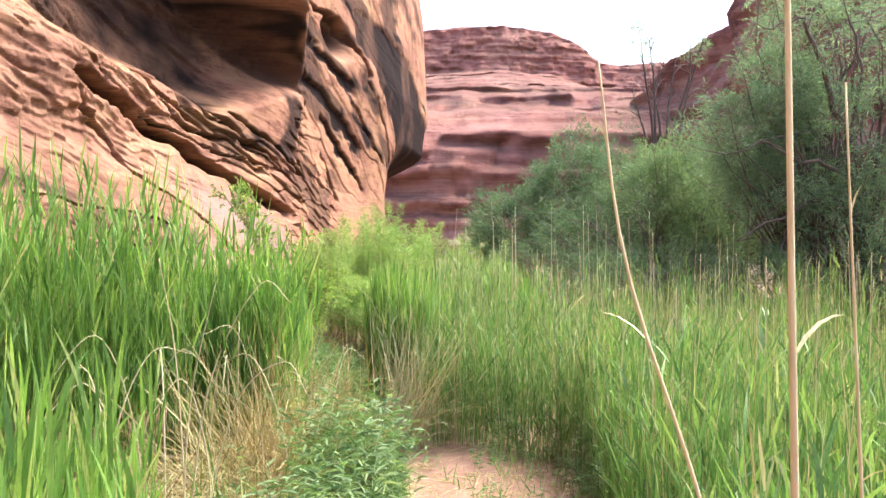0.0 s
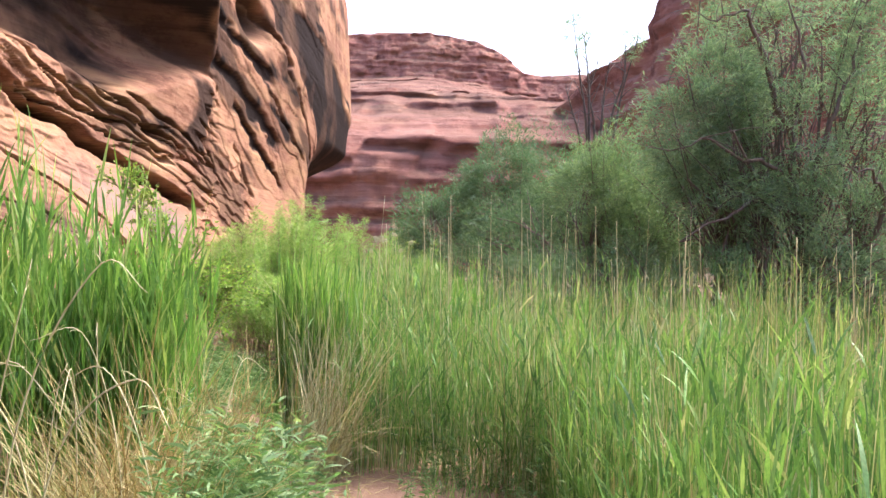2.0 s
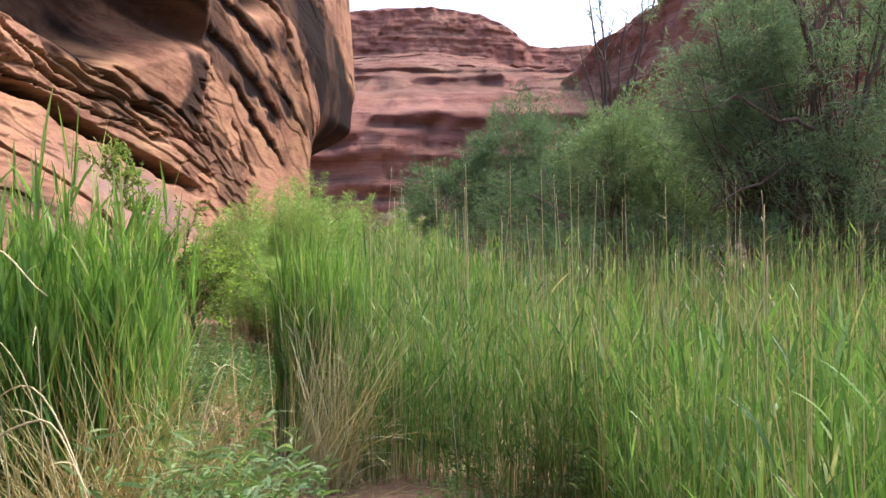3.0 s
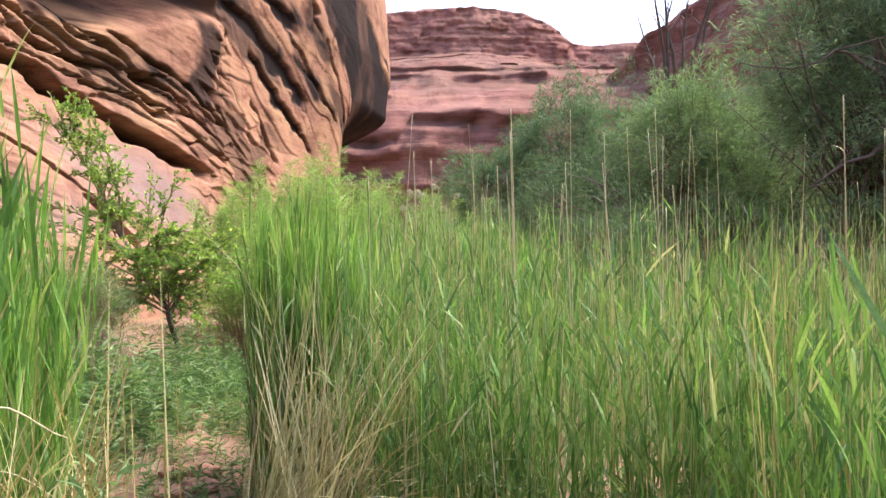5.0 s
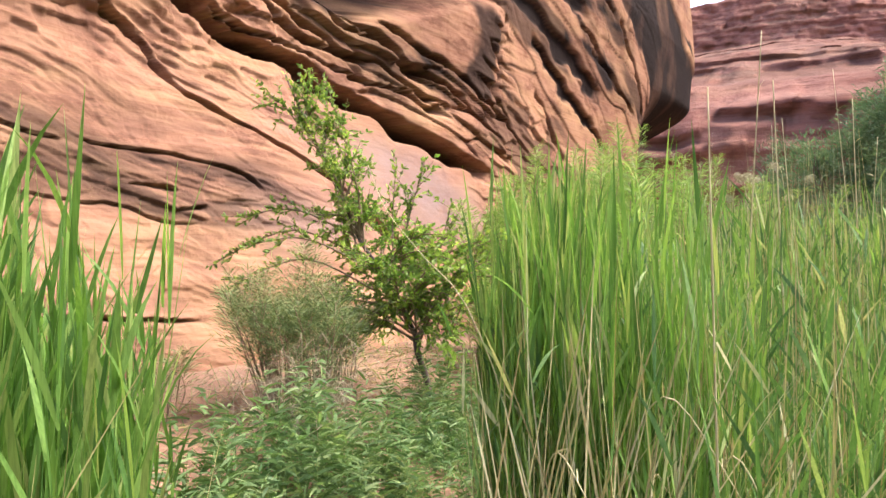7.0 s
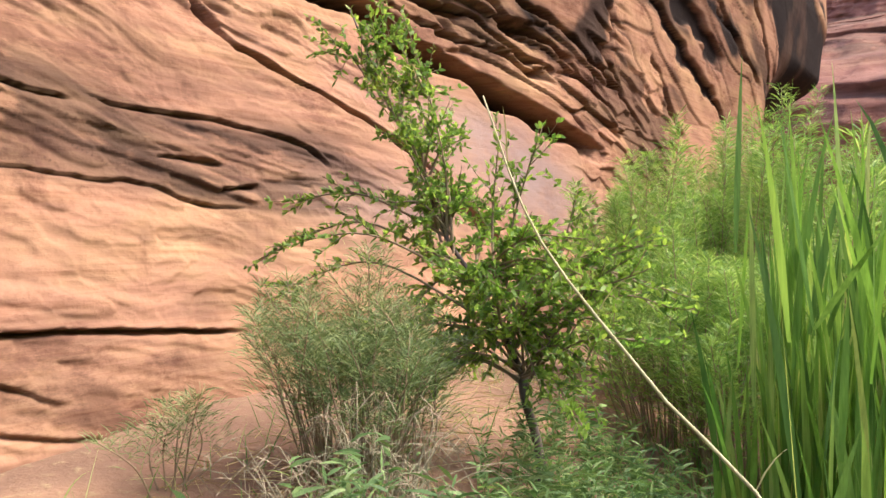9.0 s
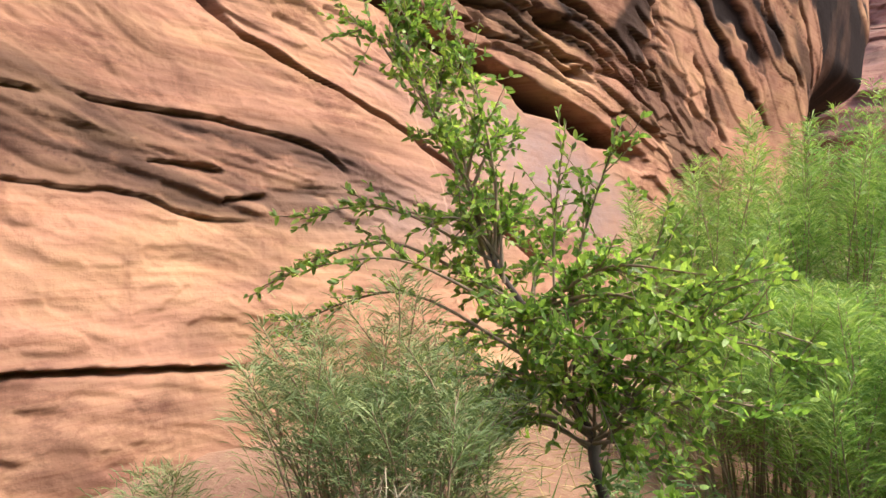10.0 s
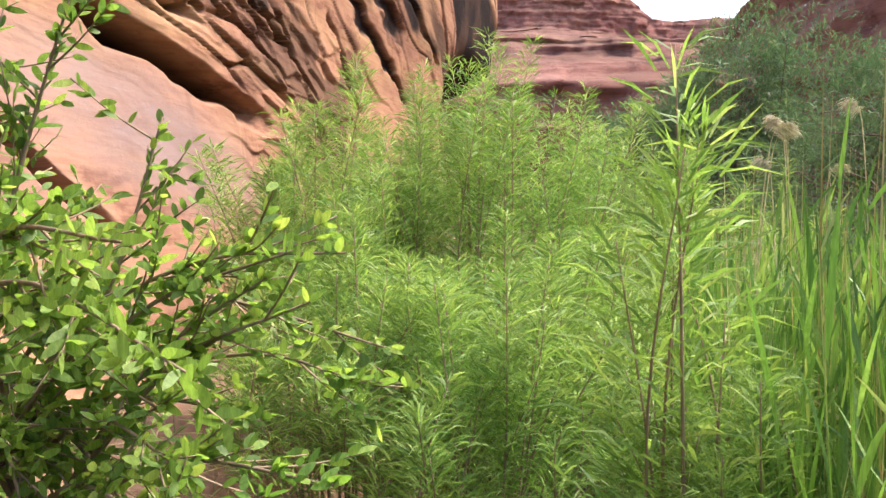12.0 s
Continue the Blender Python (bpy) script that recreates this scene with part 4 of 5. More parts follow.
for k in range(20):
    foot = np.array(LEADER[int(rng.integers(0, 4))]) + rng.normal(size=3) * 0.02
    az, reach = rng.uniform(-0.5, 2 * math.pi - 0.5), rng.uniform(0.3, 0.62)
    far_tip = foot + np.array([math.cos(az) * reach, math.sin(az) * reach * 0.7, rng.uniform(-0.12, 0.42)])
    SHOOTS.append([tuple(foot), tuple((foot + far_tip) / 2 + np.array([0, 0, 0.07])), tuple(far_tip)])
for k in range(18):
    foot = np.array(LEADER[3 + k % 4]) + rng.normal(size=3) * 0.02
    far_tip = foot + np.array([rng.uniform(-0.22, 0.2), rng.uniform(-0.15, 0.1), rng.uniform(0.1, 0.32)])
    SHOOTS.append([tuple(foot), tuple((foot + far_tip) / 2 + np.array([0, 0, 0.03])), tuple(far_tip)])
for k in range(16):
    foot = np.array(LEADER[int(rng.integers(0, 3))]) + rng.normal(size=3) * 0.02
    far_tip = np.array([rng.uniform(-2.7, -1.45), rng.uniform(8.95, 9.9), rng.uniform(0.75, 1.5)])
    SHOOTS.append([tuple(foot), tuple((foot + far_tip) / 2 + np.array([0, 0, 0.09])), tuple(far_tip)])
for k in range(14):
    foot = np.array(LEADER[int(rng.integers(0, 3))]) + rng.normal(size=3) * 0.02
    far_tip = np.array([rng.uniform(-2.75, -1.55), rng.uniform(9.1, 9.6), rng.uniform(0.8, 1.55)])
    SHOOTS.append([tuple(foot), tuple((foot + far_tip) / 2 + np.array([0, 0, 0.1])), tuple(far_tip)])
SAP = np.array([-2.07, 9.57, 0.5])
sapling = tagged(new("sapling"), "young broad-leaved tree with arching leafy branches", "tree")
sapling.location = SAP
b = Builder()
b.tube(spline(np.array([(-2.05, 9.57, 0.42), (-2.09, 9.58, 0.62), (-2.14, 9.57, 0.78), (-2.16, 9.6, 0.88)]) - SAP, 10), [0.026, 0.021, 0.02, 0.026], 8)
b.tube(spline(np.array(LEADER) - SAP, 24), [0.016, 0.011, 0.008, 0.004], 6)
part("trunk", b, BARK, sapling, soft=True)
spots, ways = [], []
for line in [LEADER[3:]] + SHOOTS:
    pts = spline(np.array(line) - SAP, 14)
    twig = Builder()
    twig.tube(pts, [0.008, 0.005, 0.002], 5)
    runs = [pts]
    for k in range(8):
        j = rng.integers(5, 13)
        out = rng.normal(size=3) * [0.5, 0.5, 0.35] + (pts[min(j + 1, 13)] - pts[j - 1]) * 8
        out /= np.linalg.norm(out)
        side = spline([pts[j], pts[j] + out * 0.09, pts[j] + out * 0.18 + [0, 0, 0.015]], 7)
        runs.append(side)
    limb = part("branch", twig, TWIG, sapling)
    for side in runs[1:]:
        twig = Builder()
        twig.tube(side, [0.003, 0.0015], 3)
        part("twig", twig, TWIG, limb)
    for run in runs:
        n = 46 if len(run) == 14 else 13
        u = rng.uniform(0.15 if len(run) < 14 else 0.35, 1, n)
        at = np.stack([np.interp(u, np.linspace(0, 1, len(run)), run[:, c]) for c in range(3)], 1)
        go = run[-1] - run[0]
        go = go / np.linalg.norm(go)
        spots.append(at)
        ways.append(go * 0.7 + rng.normal(size=(n, 3)) * 0.6 + [0, 0, 0.25])
spots, ways = np.concatenate(spots), np.concatenate(ways)
# leaves towards the trail are single parts, the rest one mesh
order = np.argsort(spots[:, 1] - 0.35 * spots[:, 0])
shapes = []
for k in range(3):
    b = Builder()
    b.blades([(0, 0, 0)], [(1, 0, 0.12 * (k - 1))], 0.033 + 0.004 * k, 0.016, 0.12, 5, "oval", np.array([[0, 1.0, 0.0]]))
    shapes.append(b.mesh("leaf", SAP_LEAF))
for i in order[:290]:
    ob = new("leaf", shapes[i % 3])
    ob.parent = sapling
    ob.matrix_local = Matrix.Translation(spots[i]) @ Vector(ways[i]).to_track_quat("X", "Z").to_matrix().to_4x4() @ pose(0, 0, 0, float(rng.uniform(-60, 60)))
b = Builder()
rest = order[290:]
b.blades(spots[rest], ways[rest], 0.036 * rng.uniform(0.75, 1.2, len(rest)), 0.0165 * rng.uniform(0.8, 1.15, len(rest)), 0.12, 5, "oval")
part("foliage", b, SAP_LEAF, sapling)


# ---- reeds, weeds and straw ----
def scatter(n, xr, yr, keep):
    pts = np.zeros((0, 2))
    while len(pts) < n:
        p = np.stack([rng.uniform(*xr, 4 * n), rng.uniform(*yr, 4 * n)], 1)
        pts = np.concatenate([pts, p[keep(p[:, 0], p[:, 1])]])
    return pts[:n]


def footing(p, sink=0.03):
    return np.concatenate([p, ground_z(p[:, 0], p[:, 1])[:, None] - sink], 1)


def reeds(built, p, height, leaves, leaf_length, leaf_width, stem=0.006, lean=0.07, low=0.2, spread=0.9):
    """Upright stems with long leaves rising on both sides."""
    n = len(p)
    base = footing(p)
    up = np.concatenate([rng.normal(size=(n, 2)) * lean, np.ones((n, 1))], 1)
    up /= np.linalg.norm(up, axis=1, keepdims=True)
    built.blades(base, up, height * 0.92, stem, 0.03, 3, "stem")
    for k in range(leaves):
        f = low + (0.95 - low) * (k + rng.uniform(0, 1, n)) / leaves
        az = rng.uniform(0, 2 * math.pi, n)
        open_ = rng.uniform(0.1, spread, n) ** 1.3
        way = np.stack([np.cos(az) * open_, np.sin(az) * open_, np.ones(n)], 1) + up * 0.2
        built.blades(base + up * (height * f * 0.9)[:, None], way, leaf_length * rng.uniform(0.6, 1.25, n), leaf_width * rng.uniform(0.7, 1.25, n), rng.uniform(0.02, 0.35, n), 4)


def basal(built, p, height, width, lean=0.09, droop=0.1):
    """Long upright blades from the ground."""
    n = len(p)
    up = np.concatenate([rng.normal(size=(n, 2)) * lean, np.ones((n, 1))], 1)
    built.blades(footing(p), up, height, width * rng.uniform(0.6, 1.3, n), np.abs(rng.normal(size=n)) * droop, 5)


def bed_edge(y):
    return np.interp(y, [0.6, 1.5, 2.5, 4, 5.3, 6.0, 6.4, 6.65, 6.9, 7.7, 9, 10.5], [0.42, 0.55, 0.72, 0.8, 0.85, 0.85, 0.5, -0.2, -0.8, -0.85, -0.55, -0.45])


def in_bed(x, y):
    return (x > bed_edge(y) + 0.08 * vnoise(x * 3, y * 3, 0, 70)) & (from_trail(x, y) > 0.42) & (np.hypot(x + 0.58, y - 6.75) > 0.24)


def bed_height(x, y):
    return np.interp(y, [1, 5, 7, 10, 12], [1.25, 1.42, 1.5, 1.8, 1.75]) * (1 + 0.1 * vnoise(x * 1.3, y * 1.3, 0, 71))


def near_edge(x, y):
    return in_bed(x, y) & (x < bed_edge(y) + 1.1)


front = scatter(4200, (-0.95, 2.2), (1.0, 10.8), near_edge)
deep = scatter(2700, (0.0, 5.2), (1.2, 12.0), in_bed)
b = Builder()
for p, w in ((front, 0.0105), (deep, 0.012)):
    reeds(b, p, bed_height(p[:, 0], p[:, 1]) * rng.uniform(0.5, 1.06, len(p)), 9, 0.2, w, lean=0.07)
p = scatter(800, (0.4, 7.0), (11.6, 14.2), lambda x, y: x > 0.2)
reeds(b, p, rng.uniform(0.8, 1.35, len(p)), 7, 0.26, 0.014)
stuff("reed_bed", b, REED, "dense upright green reeds with fresh and yellowing leaves", "reeds")
front = scatter(1200, (-0.95, 2.4), (0.9, 10.8), near_edge)
b = Builder()
basal(b, front, bed_height(front[:, 0], front[:, 1]) * rng.uniform(0.4, 0.9, len(front)), 0.007)
p = scatter(1600, (0.0, 5.2), (1.2, 12.0), in_bed)
basal(b, p, bed_height(p[:, 0], p[:, 1]) * rng.uniform(0.5, 0.95, len(p)), 0.008)
stuff("reed_blades", b, REED, "tall green reed blades standing close together", "reeds")
p = np.concatenate([scatter(1600, (-0.95, 2.2), (1.2, 10.8), near_edge), scatter(3600, (-0.95, 4.6), (1.2, 11.5), in_bed)])
b = Builder()
b.blades(footing(p), np.concatenate([rng.normal(size=(5200, 2)) * 0.06, np.ones((5200, 1))], 1), bed_height(p[:, 0], p[:, 1]) * rng.uniform(0.5, 1.12, 5200), 0.0068, 0.02, 4, "stem")
stuff("dry_reed_stems", b, STRAW, "thin straw-coloured dead stems among green reeds", "dry stems")


def left_stand(x, y):
    return (x < np.interp(y, [3.2, 4.6, 5.0, 5.4, 6.2, 6.9], [-3.2, -2.6, -1.9, -1.25, -1.32, -1.5])) & (x > -4.2) & (y < 6.62) & (from_trail(x, y) > 0.5)


p = scatter(1700, (-4.2, -1.2), (3.2, 6.7), left_stand)
b = Builder()
hh = np.interp(p[:, 1], [3, 5, 5.8, 6.6], [2.25, 2.42, 1.85, 1.45]) * rng.uniform(0.78, 1.08, len(p))
reeds(b, p, hh, 9, 0.36, 0.016, lean=0.08, spread=0.6)
p = scatter(420, (-2.1, -1.22), (5.5, 6.62), lambda x, y: left_stand(x, y) & (x > -2.1))
reeds(b, p, np.interp(p[:, 1], [5.5, 6.1, 6.6], [1.75, 1.6, 1.3]) * rng.uniform(0.7, 1.05, len(p)), 9, 0.32, 0.014, lean=0.06, spread=0.45)
p = scatter(170, (-2.3, -1.45), (6.5, 7.1), lambda x, y: from_trail(x, y) > 0.6)
reeds(b, p, rng.uniform(0.7, 1.3, len(p)), 8, 0.3, 0.013, lean=0.07, spread=0.5)
stuff("green_reed_stand", b, REED_LUSH, "lush bright green reeds in front of the rock wall", "reeds")
b = Builder()
p = scatter(520, (-1.7, -0.5), (0.8, 2.9), lambda x, y: (from_trail(x, y) > 0.5) & (x < -0.28 - 0.33 * y))
reeds(b, p, rng.uniform(0.7, 1.4, len(p)), 7, 0.34, 0.015, lean=0.08, spread=0.5)
p = scatter(420, (-1.5, -0.3), (1.4, 3.2), lambda x, y: (from_trail(x, y) > 0.4) & (vnoise(x * 2.5, y * 2.5, 0, 84) > -0.2))
basal(b, p, rng.uniform(0.25, 0.7, len(p)), 0.008, 0.2, 0.2)
p = scatter(200, (-2.6, -1.0), (2.0, 4.4), lambda x, y: from_trail(x, y) > 0.7)
basal(b, p, rng.uniform(0.5, 1.0, len(p)), 0.012, 0.15, 0.2)
stuff("trailside_grass", b, REED_LUSH, "tall soft green grass beside the trail", "grass")


b = Builder()
p = scatter(330, (-1.05, -0.2), (6.95, 7.9), lambda x, y: (np.hypot(x + 0.62, y - 7.45) < 0.4) & (y > 7.12) & (from_trail(x, y) > 0.44))
reeds(b, p, rng.uniform(1.05, 1.75, len(p)), 8, 0.34, 0.011, lean=0.05, spread=0.35)
p = scatter(260, (-1.15, -0.7), (7.5, 8.0), lambda x, y: (np.hypot(x + 0.9, y - 7.74) < 0.24) & (from_trail(x, y) > 0.28))
reeds(b, p, rng.uniform(1.05, 1.8, len(p)), 8, 0.34, 0.011, lean=0.03, spread=0.35)
p = scatter(850, (-0.62, 0.9), (9.3, 11.8), lambda x, y: (from_trail(x, y) > 0.45) & (x > -0.75 + 0.08 * (y - 9)))
reeds(b, p, rng.uniform(1.0, 1.62, len(p)), 7, 0.36, 0.013, lean=0.06, spread=0.5)
p = scatter(500, (-0.6, 1.5), (9.0, 13.0), lambda x, y: from_trail(x, y) > 0.45)
basal(b, p, rng.uniform(0.7, 1.5, len(p)), 0.013)
stuff("green_reed_clump", b, REED_LUSH, "broad-leaved bright green reeds beside the trail", "reeds")


def forbs(built, p, height, leaves=26, leaf_length=0.075, leaf_width=0.011):
    n = len(p)
    base = footing(p)
    up = np.concatenate([rng.normal(size=(n, 2)) * 0.14, np.ones((n, 1))], 1)
    built.blades(base, up, height, 0.005, 0.02, 3, "stem")
    for k in range(leaves):
        f = 0.15 + 0.85 * (k + rng.uniform(0, 1, n)) / leaves
        az = rng.uniform(0, 2 * math.pi, n)
        way = np.stack([np.cos(az), np.sin(az), rng.uniform(0.2, 1.1, n)], 1)
        built.blades(base + up * (height * f)[:, None], way, leaf_length * rng.uniform(0.6, 1.3, n), leaf_width * rng.uniform(0.7, 1.3, n), rng.uniform(0.1, 0.5, n), 3)


b = Builder()
p = scatter(150, (-0.95, -0.2), (2.9, 4.15), lambda x, y: from_trail(x, y) > 0.34)
forbs(b, p, rng.uniform(0.3, 0.85, len(p)), 28)
p = scatter(210, (-1.0, -0.3), (4.15, 5.2), lambda x, y: from_trail(x, y) > 0.34)
forbs(b, p, rng.uniform(0.4, 0.92, len(p)), 28, 0.085, 0.013)
stuff("weed_patch", b, WEED, "knee-high leafy green weeds beside the trail", "weeds")
b = Builder()
p = scatter(150, (-2.3, -1.6), (7.1, 8.4), lambda x, y: from_trail(x, y) > 0.4)
forbs(b, p, rng.uniform(0.3, 0.62, len(p)), 30, 0.085, 0.013)
stuff("weed_patch", b, WEED, "dark leafy weeds below the sapling", "weeds")
b = Builder()
p = scatter(420, (0.1, 2.4), (1.0, 7.2), lambda x, y: near_edge(x, y) & (x < bed_edge(y) + 0.5))
forbs(b, p, rng.uniform(0.25, 0.6, len(p)), 18)
stuff("weed_fringe", b, WEED, "low green weeds at the foot of the reeds", "weeds")
b = Builder()
p = scatter(300, (-0.35, 0.6), (2.4, 5.2), lambda x, y: vnoise(x * 3, y * 3, 0, 88) > 0.0)
basal(b, p, rng.uniform(0.06, 0.28, len(p)), 0.006, 0.35, 0.3)
p = scatter(650, (-1.0, 0.55), (2.6, 4.6), lambda x, y: (from_trail(x, y) > 0.2) & (vnoise(x * 2.1, y * 2.1, 0, 86) > -0.25))
basal(b, p, rng.uniform(0.15, 0.6, len(p)), 0.007, 0.2, 0.2)
p = scatter(1500, (-1.6, 1.0), (0.6, 6.2), lambda x, y: (from_trail(x, y) > 0.22) & (vnoise(x * 1.7, y * 1.7, 0, 77) > -0.1))
basal(b, p, rng.uniform(0.08, 0.32, len(p)), 0.006, 0.3, 0.3)
p = scatter(700, (-1.9, -0.9), (8.9, 11.0), lambda x, y: from_trail(x, y) > 0.35)
basal(b, p, rng.uniform(0.12, 0.45, len(p)), 0.007, 0.35, 0.3)
p = scatter(900, (-3.6, -0.2), (7.0, 12.0), lambda x, y: (from_trail(x, y) > 0.25) & (x > plan_x(y) + 0.9))
basal(b, p, rng.uniform(0.08, 0.35, len(p)), 0.006, 0.35, 0.3)
p = scatter(700, (0.2, 1.15), (2.4, 6.5), lambda x, y: (from_trail(x, y) > 0.24) & (vnoise(x * 2.3, y * 2.3, 0, 78) > -0.25))
basal(b, p, rng.uniform(0.1, 0.42, len(p)), 0.006, 0.25, 0.3)
stuff("short_grass", b, REED, "sparse short grass on the sandy soil", "grass")


def litter(built, n, xr, yr, keep, top, length, width):
    p = scatter(n, xr, yr, keep)
    base = footing(p, 0.0)
    base[:, 2] += rng.uniform(0.005, top, n)
    way = np.concatenate([rng.normal(size=(n, 2)), rng.normal(size=(n, 1)) * 0.18], 1)
    built.blades(base, way, length * rng.uniform(0.4, 1.3, n), width, rng.uniform(0, 0.15, n), 3, "stem")


b = Builder()
litter(b, 5200, (-1.9, -0.45), (2.0, 5.2), lambda x, y: (from_trail(x, y) > 0.35) & (vnoise(x * 1.5, y * 1.5, 0, 85) > -0.6), 0.26, 0.4, 0.006)
stuff("straw_mat", b, STRAW, "mat of broken pale straw lying on the ground", "straw")


def tangle(built, cx, cy, r, n, height, reach, width=0.006):
    """Dead stems bent over and arching out of a clump."""
    a, q = rng.uniform(0, 2 * math.pi, n), r * np.sqrt(rng.uniform(0, 1, n))
    p = np.stack([cx + np.cos(a) * q, cy + np.sin(a) * q], 1)
    az = rng.uniform(0, 2 * math.pi, n)
    k = rng.uniform(0.25 * reach, 1.25 * reach, n)
    way = np.stack([np.cos(az) * k, np.sin(az) * k, np.ones(n)], 1)
    tall, sag = height * rng.uniform(0.5, 1.25, n), rng.uniform(0.05, 0.75, n) * k * 1.6
    out = (tall * k / np.hypot(k, 1) * (1 + sag * 0.5))[:, None] * np.stack([np.cos(az), np.sin(az)], 1)
    ok = (from_trail(*(p + out).T) > 0.3) & (from_trail(*(p + out * 0.6).T) > 0.3)
    built.blades(footing(p)[ok], way[ok], tall[ok], width * rng.uniform(0.6, 1.3, ok.sum()), sag[ok], 7, "stem")


b = Builder()
tangle(b, -1.05, 4.65, 0.32, 520, 1.15, 1.1, 0.008)
tangle(b, -1.5, 4.35, 0.4, 620, 0.95, 1.5, 0.008)
tangle(b, -0.85, 5.4, 0.28, 420, 1.25, 0.75, 0.008)
tangle(b, -1.25, 5.3, 0.36, 500, 1.3, 0.8, 0.008)
tangle(b, -1.35, 4.9, 0.4, 620, 1.2, 0.95, 0.007)
tangle(b, -1.62, 6.35, 0.34, 420, 0.85, 1.0, 0.007)
stuff("golden_straw_tangle", b, GOLD, "collapsed golden brown dead reeds in a tangle", "straw")
b = Builder()
tangle(b, -0.62, 6.74, 0.26, 620, 1.25, 0.6, 0.0075)
tangle(b, -0.45, 7.3, 0.25, 200, 1.2, 0.3)
tangle(b, -1.35, 3.55, 0.3, 200, 0.8, 1.4, 0.008)
stuff("dry_reed_clump", b, STRAW, "pale dead reed stems leaning at the edge of the reeds", "straw")

b = Builder()
p = scatter(260, (-1.9, -1.0), (5.6, 7.2), lambda x, y: from_trail(x, y) > 0.4)
forbs(b, p, rng.uniform(0.25, 0.6, len(p)), 22)
p = scatter(240, (-1.0, -0.35), (8.4, 10.2), lambda x, y: from_trail(x, y) > 0.45)
forbs(b, p, rng.uniform(0.2, 0.5, len(p)), 22)
p = scatter(420, (-2.2, -1.0), (8.3, 10.2), lambda x, y: from_trail(x, y) > 0.4)
forbs(b, p, rng.uniform(0.12, 0.4, len(p)), 18)
p = scatter(110, (-2.1, -0.6), (2.2, 3.4), lambda x, y: from_trail(x, y) > 0.5)
forbs(b, p, rng.uniform(0.25, 0.6, len(p)), 20, 0.06, 0.008)
p = scatter(520, (-2.0, -0.8), (6.0, 9.8), lambda x, y: vnoise(x * 2, y * 2, 0, 79) > -0.5)
forbs(b, p, rng.uniform(0.08, 0.28, len(p)), 14, 0.06, 0.009)
p = scatter(260, (0.0, 0.9), (2.6, 6.5), lambda x, y: (from_trail(x, y) > 0.18) & (vnoise(x * 2, y * 2, 0, 83) > -0.1))
forbs(b, p, rng.uniform(0.06, 0.3, len(p)), 12, 0.05, 0.008)
stuff("weed_cover", b, WEED, "leafy green weeds filling the ground by the trail", "weeds")
b = Builder()
litter(b, 3600, (-3.4, -0.3), (5.4, 11.5), lambda x, y: (from_trail(x, y) > 0.15) & (x > plan_x(y) + 0.9), 0.05, 0.22, 0.004)
litter(b, 2600, (-0.6, 1.2), (2.0, 6.8), lambda x, y: vnoise(x * 2, y * 2, 0, 87) > -0.5, 0.03, 0.2, 0.004)
stuff("plant_litter", b, GOLD, "broken dry stems scattered over the sandy soil", "litter")

# grey brush and feathery brush under the wall
root = willow("feathery_bush", -2.7, 9.05, 0.95, 0.42, 56, 20, "feathery grey-green brush at the foot of the wall", RABBIT, 0.06, 0.004, 330, "brush under the wall")
willow("feathery_bush", -3.25, 8.6, 0.45, 0.2, 7, 21, "small feathery grey-green brush by the wall", RABBIT, 0.06, 0.004, 220, "brush under the wall")
willow("feathery_bush", -2.45, 8.95, 0.75, 0.3, 24, 22, "feathery grey-green brush by the wall", RABBIT, 0.06, 0.004, 260, "brush under the wall")
root = tagged(new("dead_bush"), "grey leafless tangled bush beside the sapling", "bush")
root.location = (-2.28, 8.5, float(ground_z(-2.28, 8.5)))
for k in range(90):
    b = Builder()
    az, el = rng.uniform(0, 2 * math.pi), rng.uniform(0.4, 1.4)
    tip = np.array([math.cos(az) * math.cos(el), math.sin(az) * math.cos(el), math.sin(el)]) * rng.uniform(0.3, 0.62)
    line = spline([(0, 0, 0), tip * 0.5 + rng.normal(size=3) * 0.05, tip, tip + [math.cos(az) * 0.1, math.sin(az) * 0.1, -0.06]], 9)
    b.tube(line, [0.004, 0.002, 0.0012], 3)
    n = 16
    at = line[rng.integers(3, 9, n)]
    b.blades(at, rng.normal(size=(n, 3)), 0.07, 0.003, 0.3, 2, "stem")
    part("twig", b, GREYBRUSH, root)


# ---- single canes, plumes and stones ----
def cane(pts, radius, label="single dry straw-coloured reed stalk"):
    pts = spline(pts, 20)
    root = tagged(new("dry_cane"), label, "reed stalk", "dry canes")
    root.location = pts[0]
    b = Builder()
    b.tube(pts - pts[0], [radius, radius * 0.85, radius * 0.4], 7)
    part("stem", b, CANE, root, soft=True)
    for at in pts[9::4] - pts[0]:
        b = Builder()
        b.blades([at], [rng.normal(size=3) * [0.5, 0.5, 0.2] + [0, 0, 0.8]], 0.09 * rng.uniform(0.5, 1.3), 0.004, 0.4, 4)
        part("dry_leaf", b, STRAW, root)


cane([(0.27, 0.62, -0.05), (0.262, 0.61, 0.8), (0.252, 0.61, 1.5), (0.24, 0.6, 2.2)], 0.0042, "thick upright straw-coloured reed cane")
cane([(0.52, 0.9, -0.05), (0.40, 0.9, 0.7), (0.29, 0.9, 1.25), (0.185, 0.91, 1.6), (0.15, 0.91, 1.85)], 0.0032, "thin arching straw-coloured reed cane")
cane([(0.62, 1.25, -0.05), (0.63, 1.25, 0.9), (0.6, 1.25, 1.9)], 0.004)
cane([(0.48, 8.23, 0), (0.49, 8.23, 1.2), (0.48, 8.23, 2.2)], 0.005)
cane([(1.55, 10.6, 0), (1.56, 10.6, 1.2), (1.55, 10.6, 2.4)], 0.006)
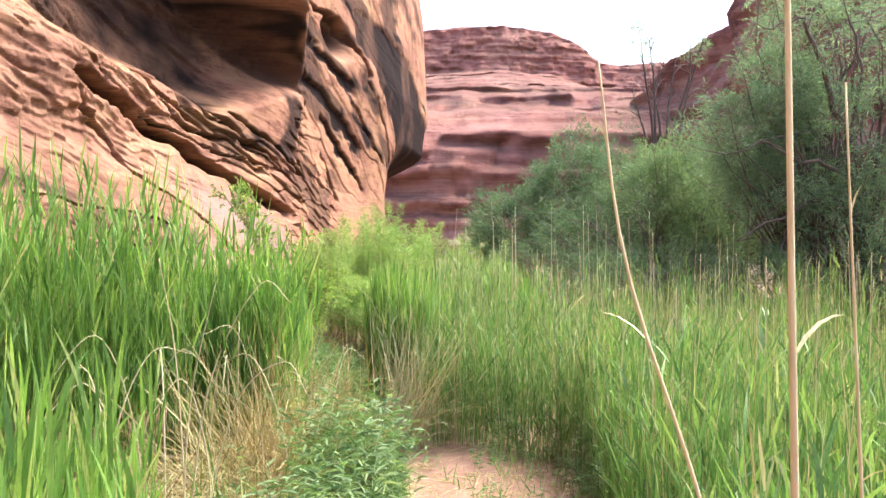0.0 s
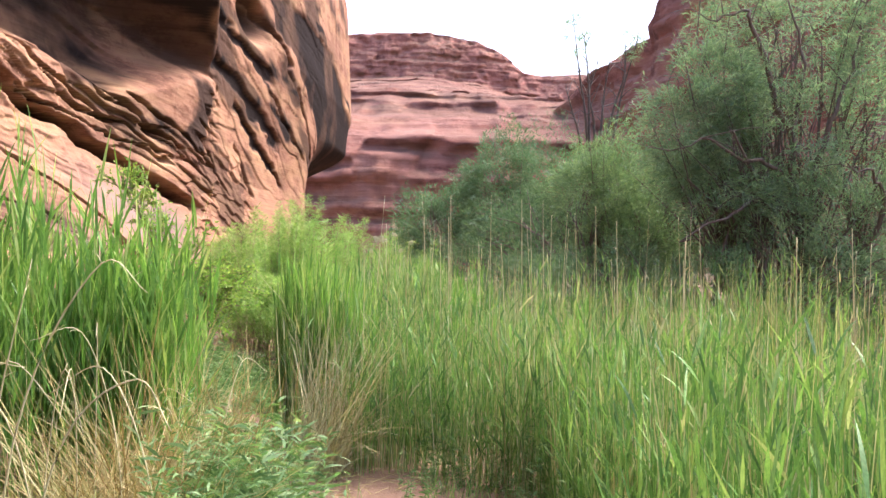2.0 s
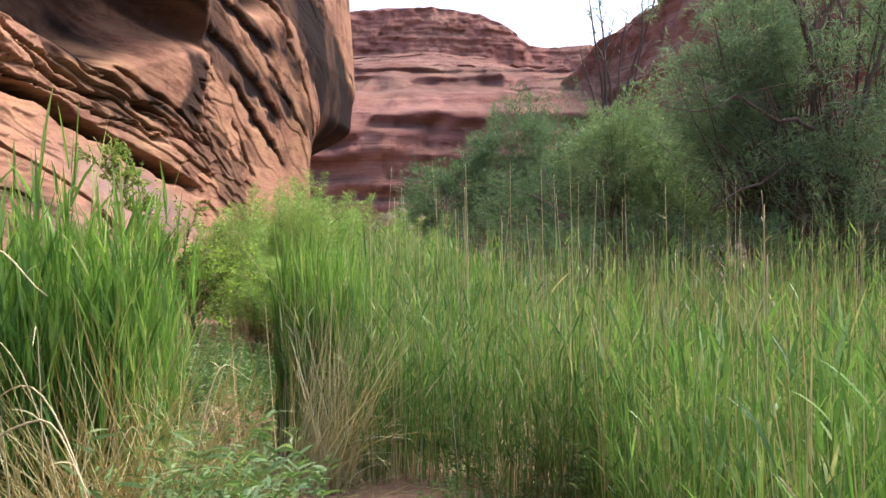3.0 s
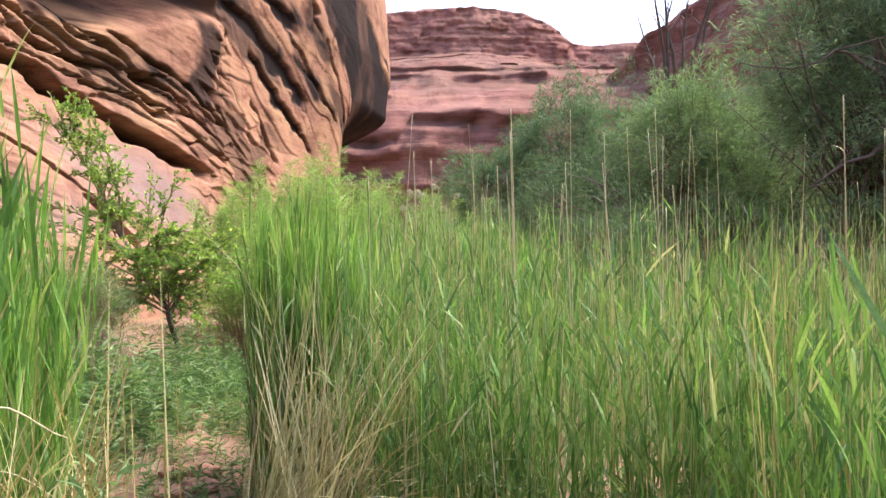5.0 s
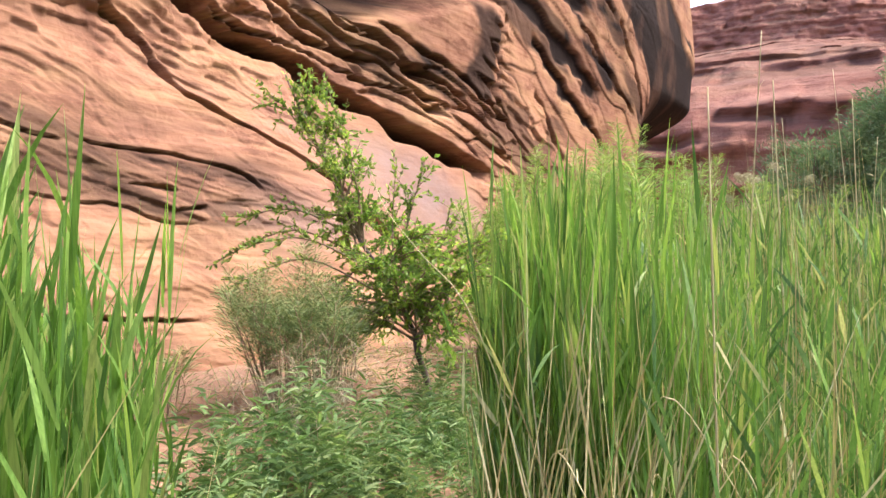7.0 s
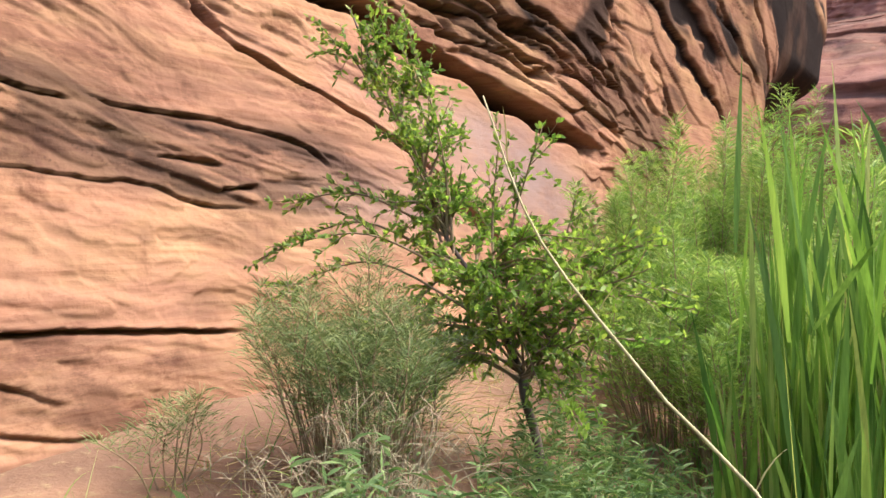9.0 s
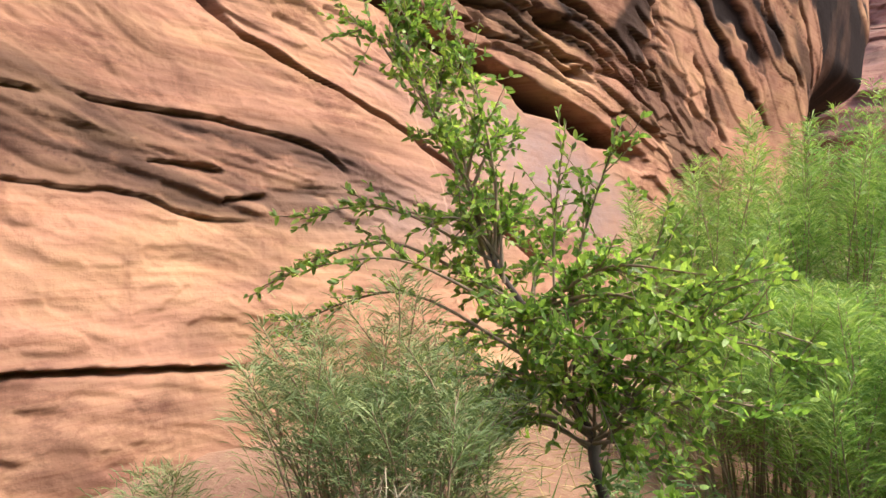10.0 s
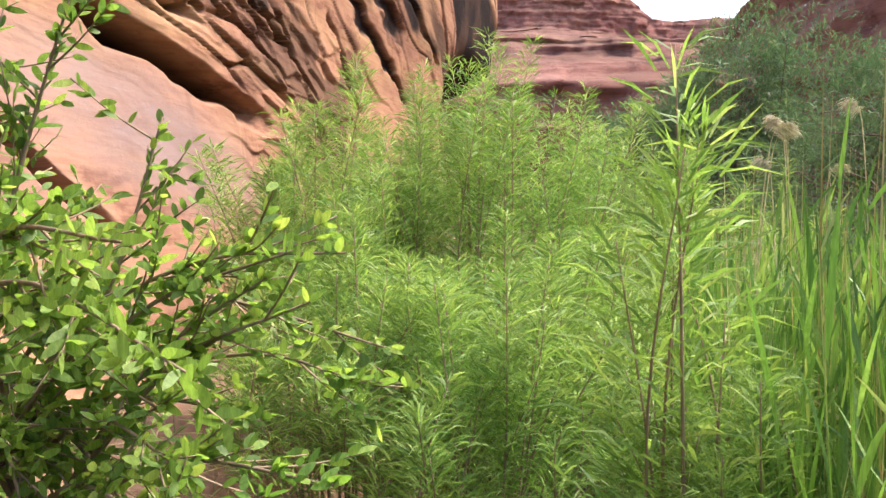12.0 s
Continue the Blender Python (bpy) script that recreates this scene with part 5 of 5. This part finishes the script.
cane([(1.48, 5.0, 0), (1.47, 5.0, 0.9), (1.48, 5.0, 1.67)], 0.005)
cane([(0.42, 7.5, 0), (0.42, 7.5, 1.0), (0.41, 7.5, 1.95)], 0.005)
for k in range(60):
    x, y = scatter(1, (-0.5, 3.6), (2.2, 10.8), in_bed)[0]
    h = float(bed_height(x, y)) * rng.uniform(1.02, 1.32)
    a, c = rng.normal(size=2) * 0.07
    cane([(x, y, -0.05), (x + a * 0.4, y + c * 0.4, h * 0.5), (x + a, y + c, h)], rng.uniform(0.0028, 0.0045))
for pts in ([(-1.35, 3.6, 0), (-1.3, 3.55, 0.9), (-1.15, 3.46, 1.52)], [(-1.35, 3.62, 0), (-1.2, 3.5, 1.0), (-0.95, 3.45, 1.5), (-0.8, 3.45, 1.42)], [(-1.3, 3.6, 0), (-1.38, 3.6, 1.1), (-1.45, 3.55, 1.62)], [(-1.3, 3.6, 0), (-1.1, 3.55, 0.9), (-0.85, 3.5, 1.15), (-0.72, 3.45, 1.0)]):
    cane(pts, 0.0036, "broken bent dry reed cane beside the trail")
cane([(-0.72, 7.2, 0), (-0.78, 7.15, 0.8), (-0.88, 7.08, 1.2), (-1.0, 7.04, 1.36), (-1.09, 7.02, 1.48), (-1.14, 7.02, 1.6)], 0.0019, "long leaning straw-coloured reed cane")


for k in range(26):
    x, y = (rng.uniform(-1.95, -0.85), rng.uniform(3.5, 5.4)) if k < 16 else (rng.uniform(-0.75, -0.35), rng.uniform(6.65, 7.1))
    az, reach, h = rng.uniform(0, 2 * math.pi), rng.uniform(0.2, 0.5), rng.uniform(0.75, 1.25)
    dx, dy = math.cos(az) * reach, math.sin(az) * reach
    if from_trail(x + 1.2 * dx, y + 1.2 * dy) < 0.4:
        dx, dy = -dx, -dy
    z0 = float(ground_z(x, y)) - 0.04
    cane([(x, y, z0), (x + 0.15 * dx, y + 0.15 * dy, z0 + 0.6 * h), (x + 0.6 * dx, y + 0.6 * dy, z0 + h), (x + 1.2 * dx, y + 1.2 * dy, z0 + h * rng.uniform(0.75, 1.0))], rng.uniform(0.002, 0.004), "broken bent dry reed cane in the straw")


def plume(x, y, h, lean):
    z0 = float(ground_z(x, y)) - 0.04
    root = tagged(new("plume_grass"), "tall grass stalk with a pale nodding seed head", "grass", "plume grass")
    root.location = (x, y, z0)
    line = spline([(0, 0, 0), (lean * 0.2, 0, h * 0.6), (lean * 0.7, 0, h * 0.95), (lean * 1.3, 0, h)], 14)
    b = Builder()
    b.tube(line, [0.003, 0.0015], 4)
    part("stem", b, CANE, root)
    b = Builder()
    at = np.repeat(line[10:], 22, 0) + rng.normal(size=(88, 3)) * 0.006
    b.blades(at, rng.normal(size=(88, 3)) * 0.28 + [lean * 9, 0, -0.2], 0.034, 0.0045, 0.5, 2)
    part("seed_head", b, PLUME, root)


for k in range(8):
    plume(-0.38 + 0.07 * k + rng.uniform(-0.03, 0.03), rng.uniform(10.8, 11.2), rng.uniform(1.74, 2.0), rng.choice([-1, 1]) * rng.uniform(0.05, 0.12))


def stone(x, y, sx, sy, sz, turn, label, seed):
    bm = bmesh.new()
    bmesh.ops.create_icosphere(bm, subdivisions=3, radius=1)
    for v in bm.verts:
        q = v.co * 1.3 + Vector((seed * 3.1, 0, 0))
        v.co *= 1 + 0.28 * noise.noise(q) + 0.1 * noise.noise(q * 3)
        v.co.x, v.co.y, v.co.z = v.co.x * sx, v.co.y * sy, max(v.co.z, -0.6) * sz
    me = bpy.data.meshes.new("stone")
    bm.to_mesh(me)
    bm.free()
    me.materials.append(STONE)
    ob = tagged(new("stone", me), label, "stone", "loose stones")
    ob.matrix_world = pose(x, y, float(ground_z(x, y)) + 0.3 * sz, 0, 0, turn)


for x, y, sx, sy, sz, turn in ((0.55, 3.85, 0.17, 0.11, 0.05, 10), (0.36, 4.1, 0.09, 0.06, 0.035, 40), (0.7, 4.15, 0.1, 0.08, 0.07, -20), (-1.3, 7.62, 0.1, 0.08, 0.05, 20), (-1.42, 7.5, 0.09, 0.07, 0.045, 70), (-1.36, 7.86, 0.12, 0.08, 0.05, 0), (-1.48, 7.72, 0.07, 0.06, 0.04, 0)):
    stone(x, y, sx, sy, sz, turn, "rounded buff sandstone stone half sunk in soil", x * 7 + y)
for x, y, s in ((0.3, 24, 0.45), (1.1, 25, 0.35), (-0.3, 23.4, 0.3), (0.9, 23.5, 0.25), (1.8, 27, 0.5), (-0.9, 25.5, 0.6)):
    stone(x, y, s * 1.4, s, s * 0.8, x * 90, "fallen reddish sandstone boulder below the cliff", x + y)
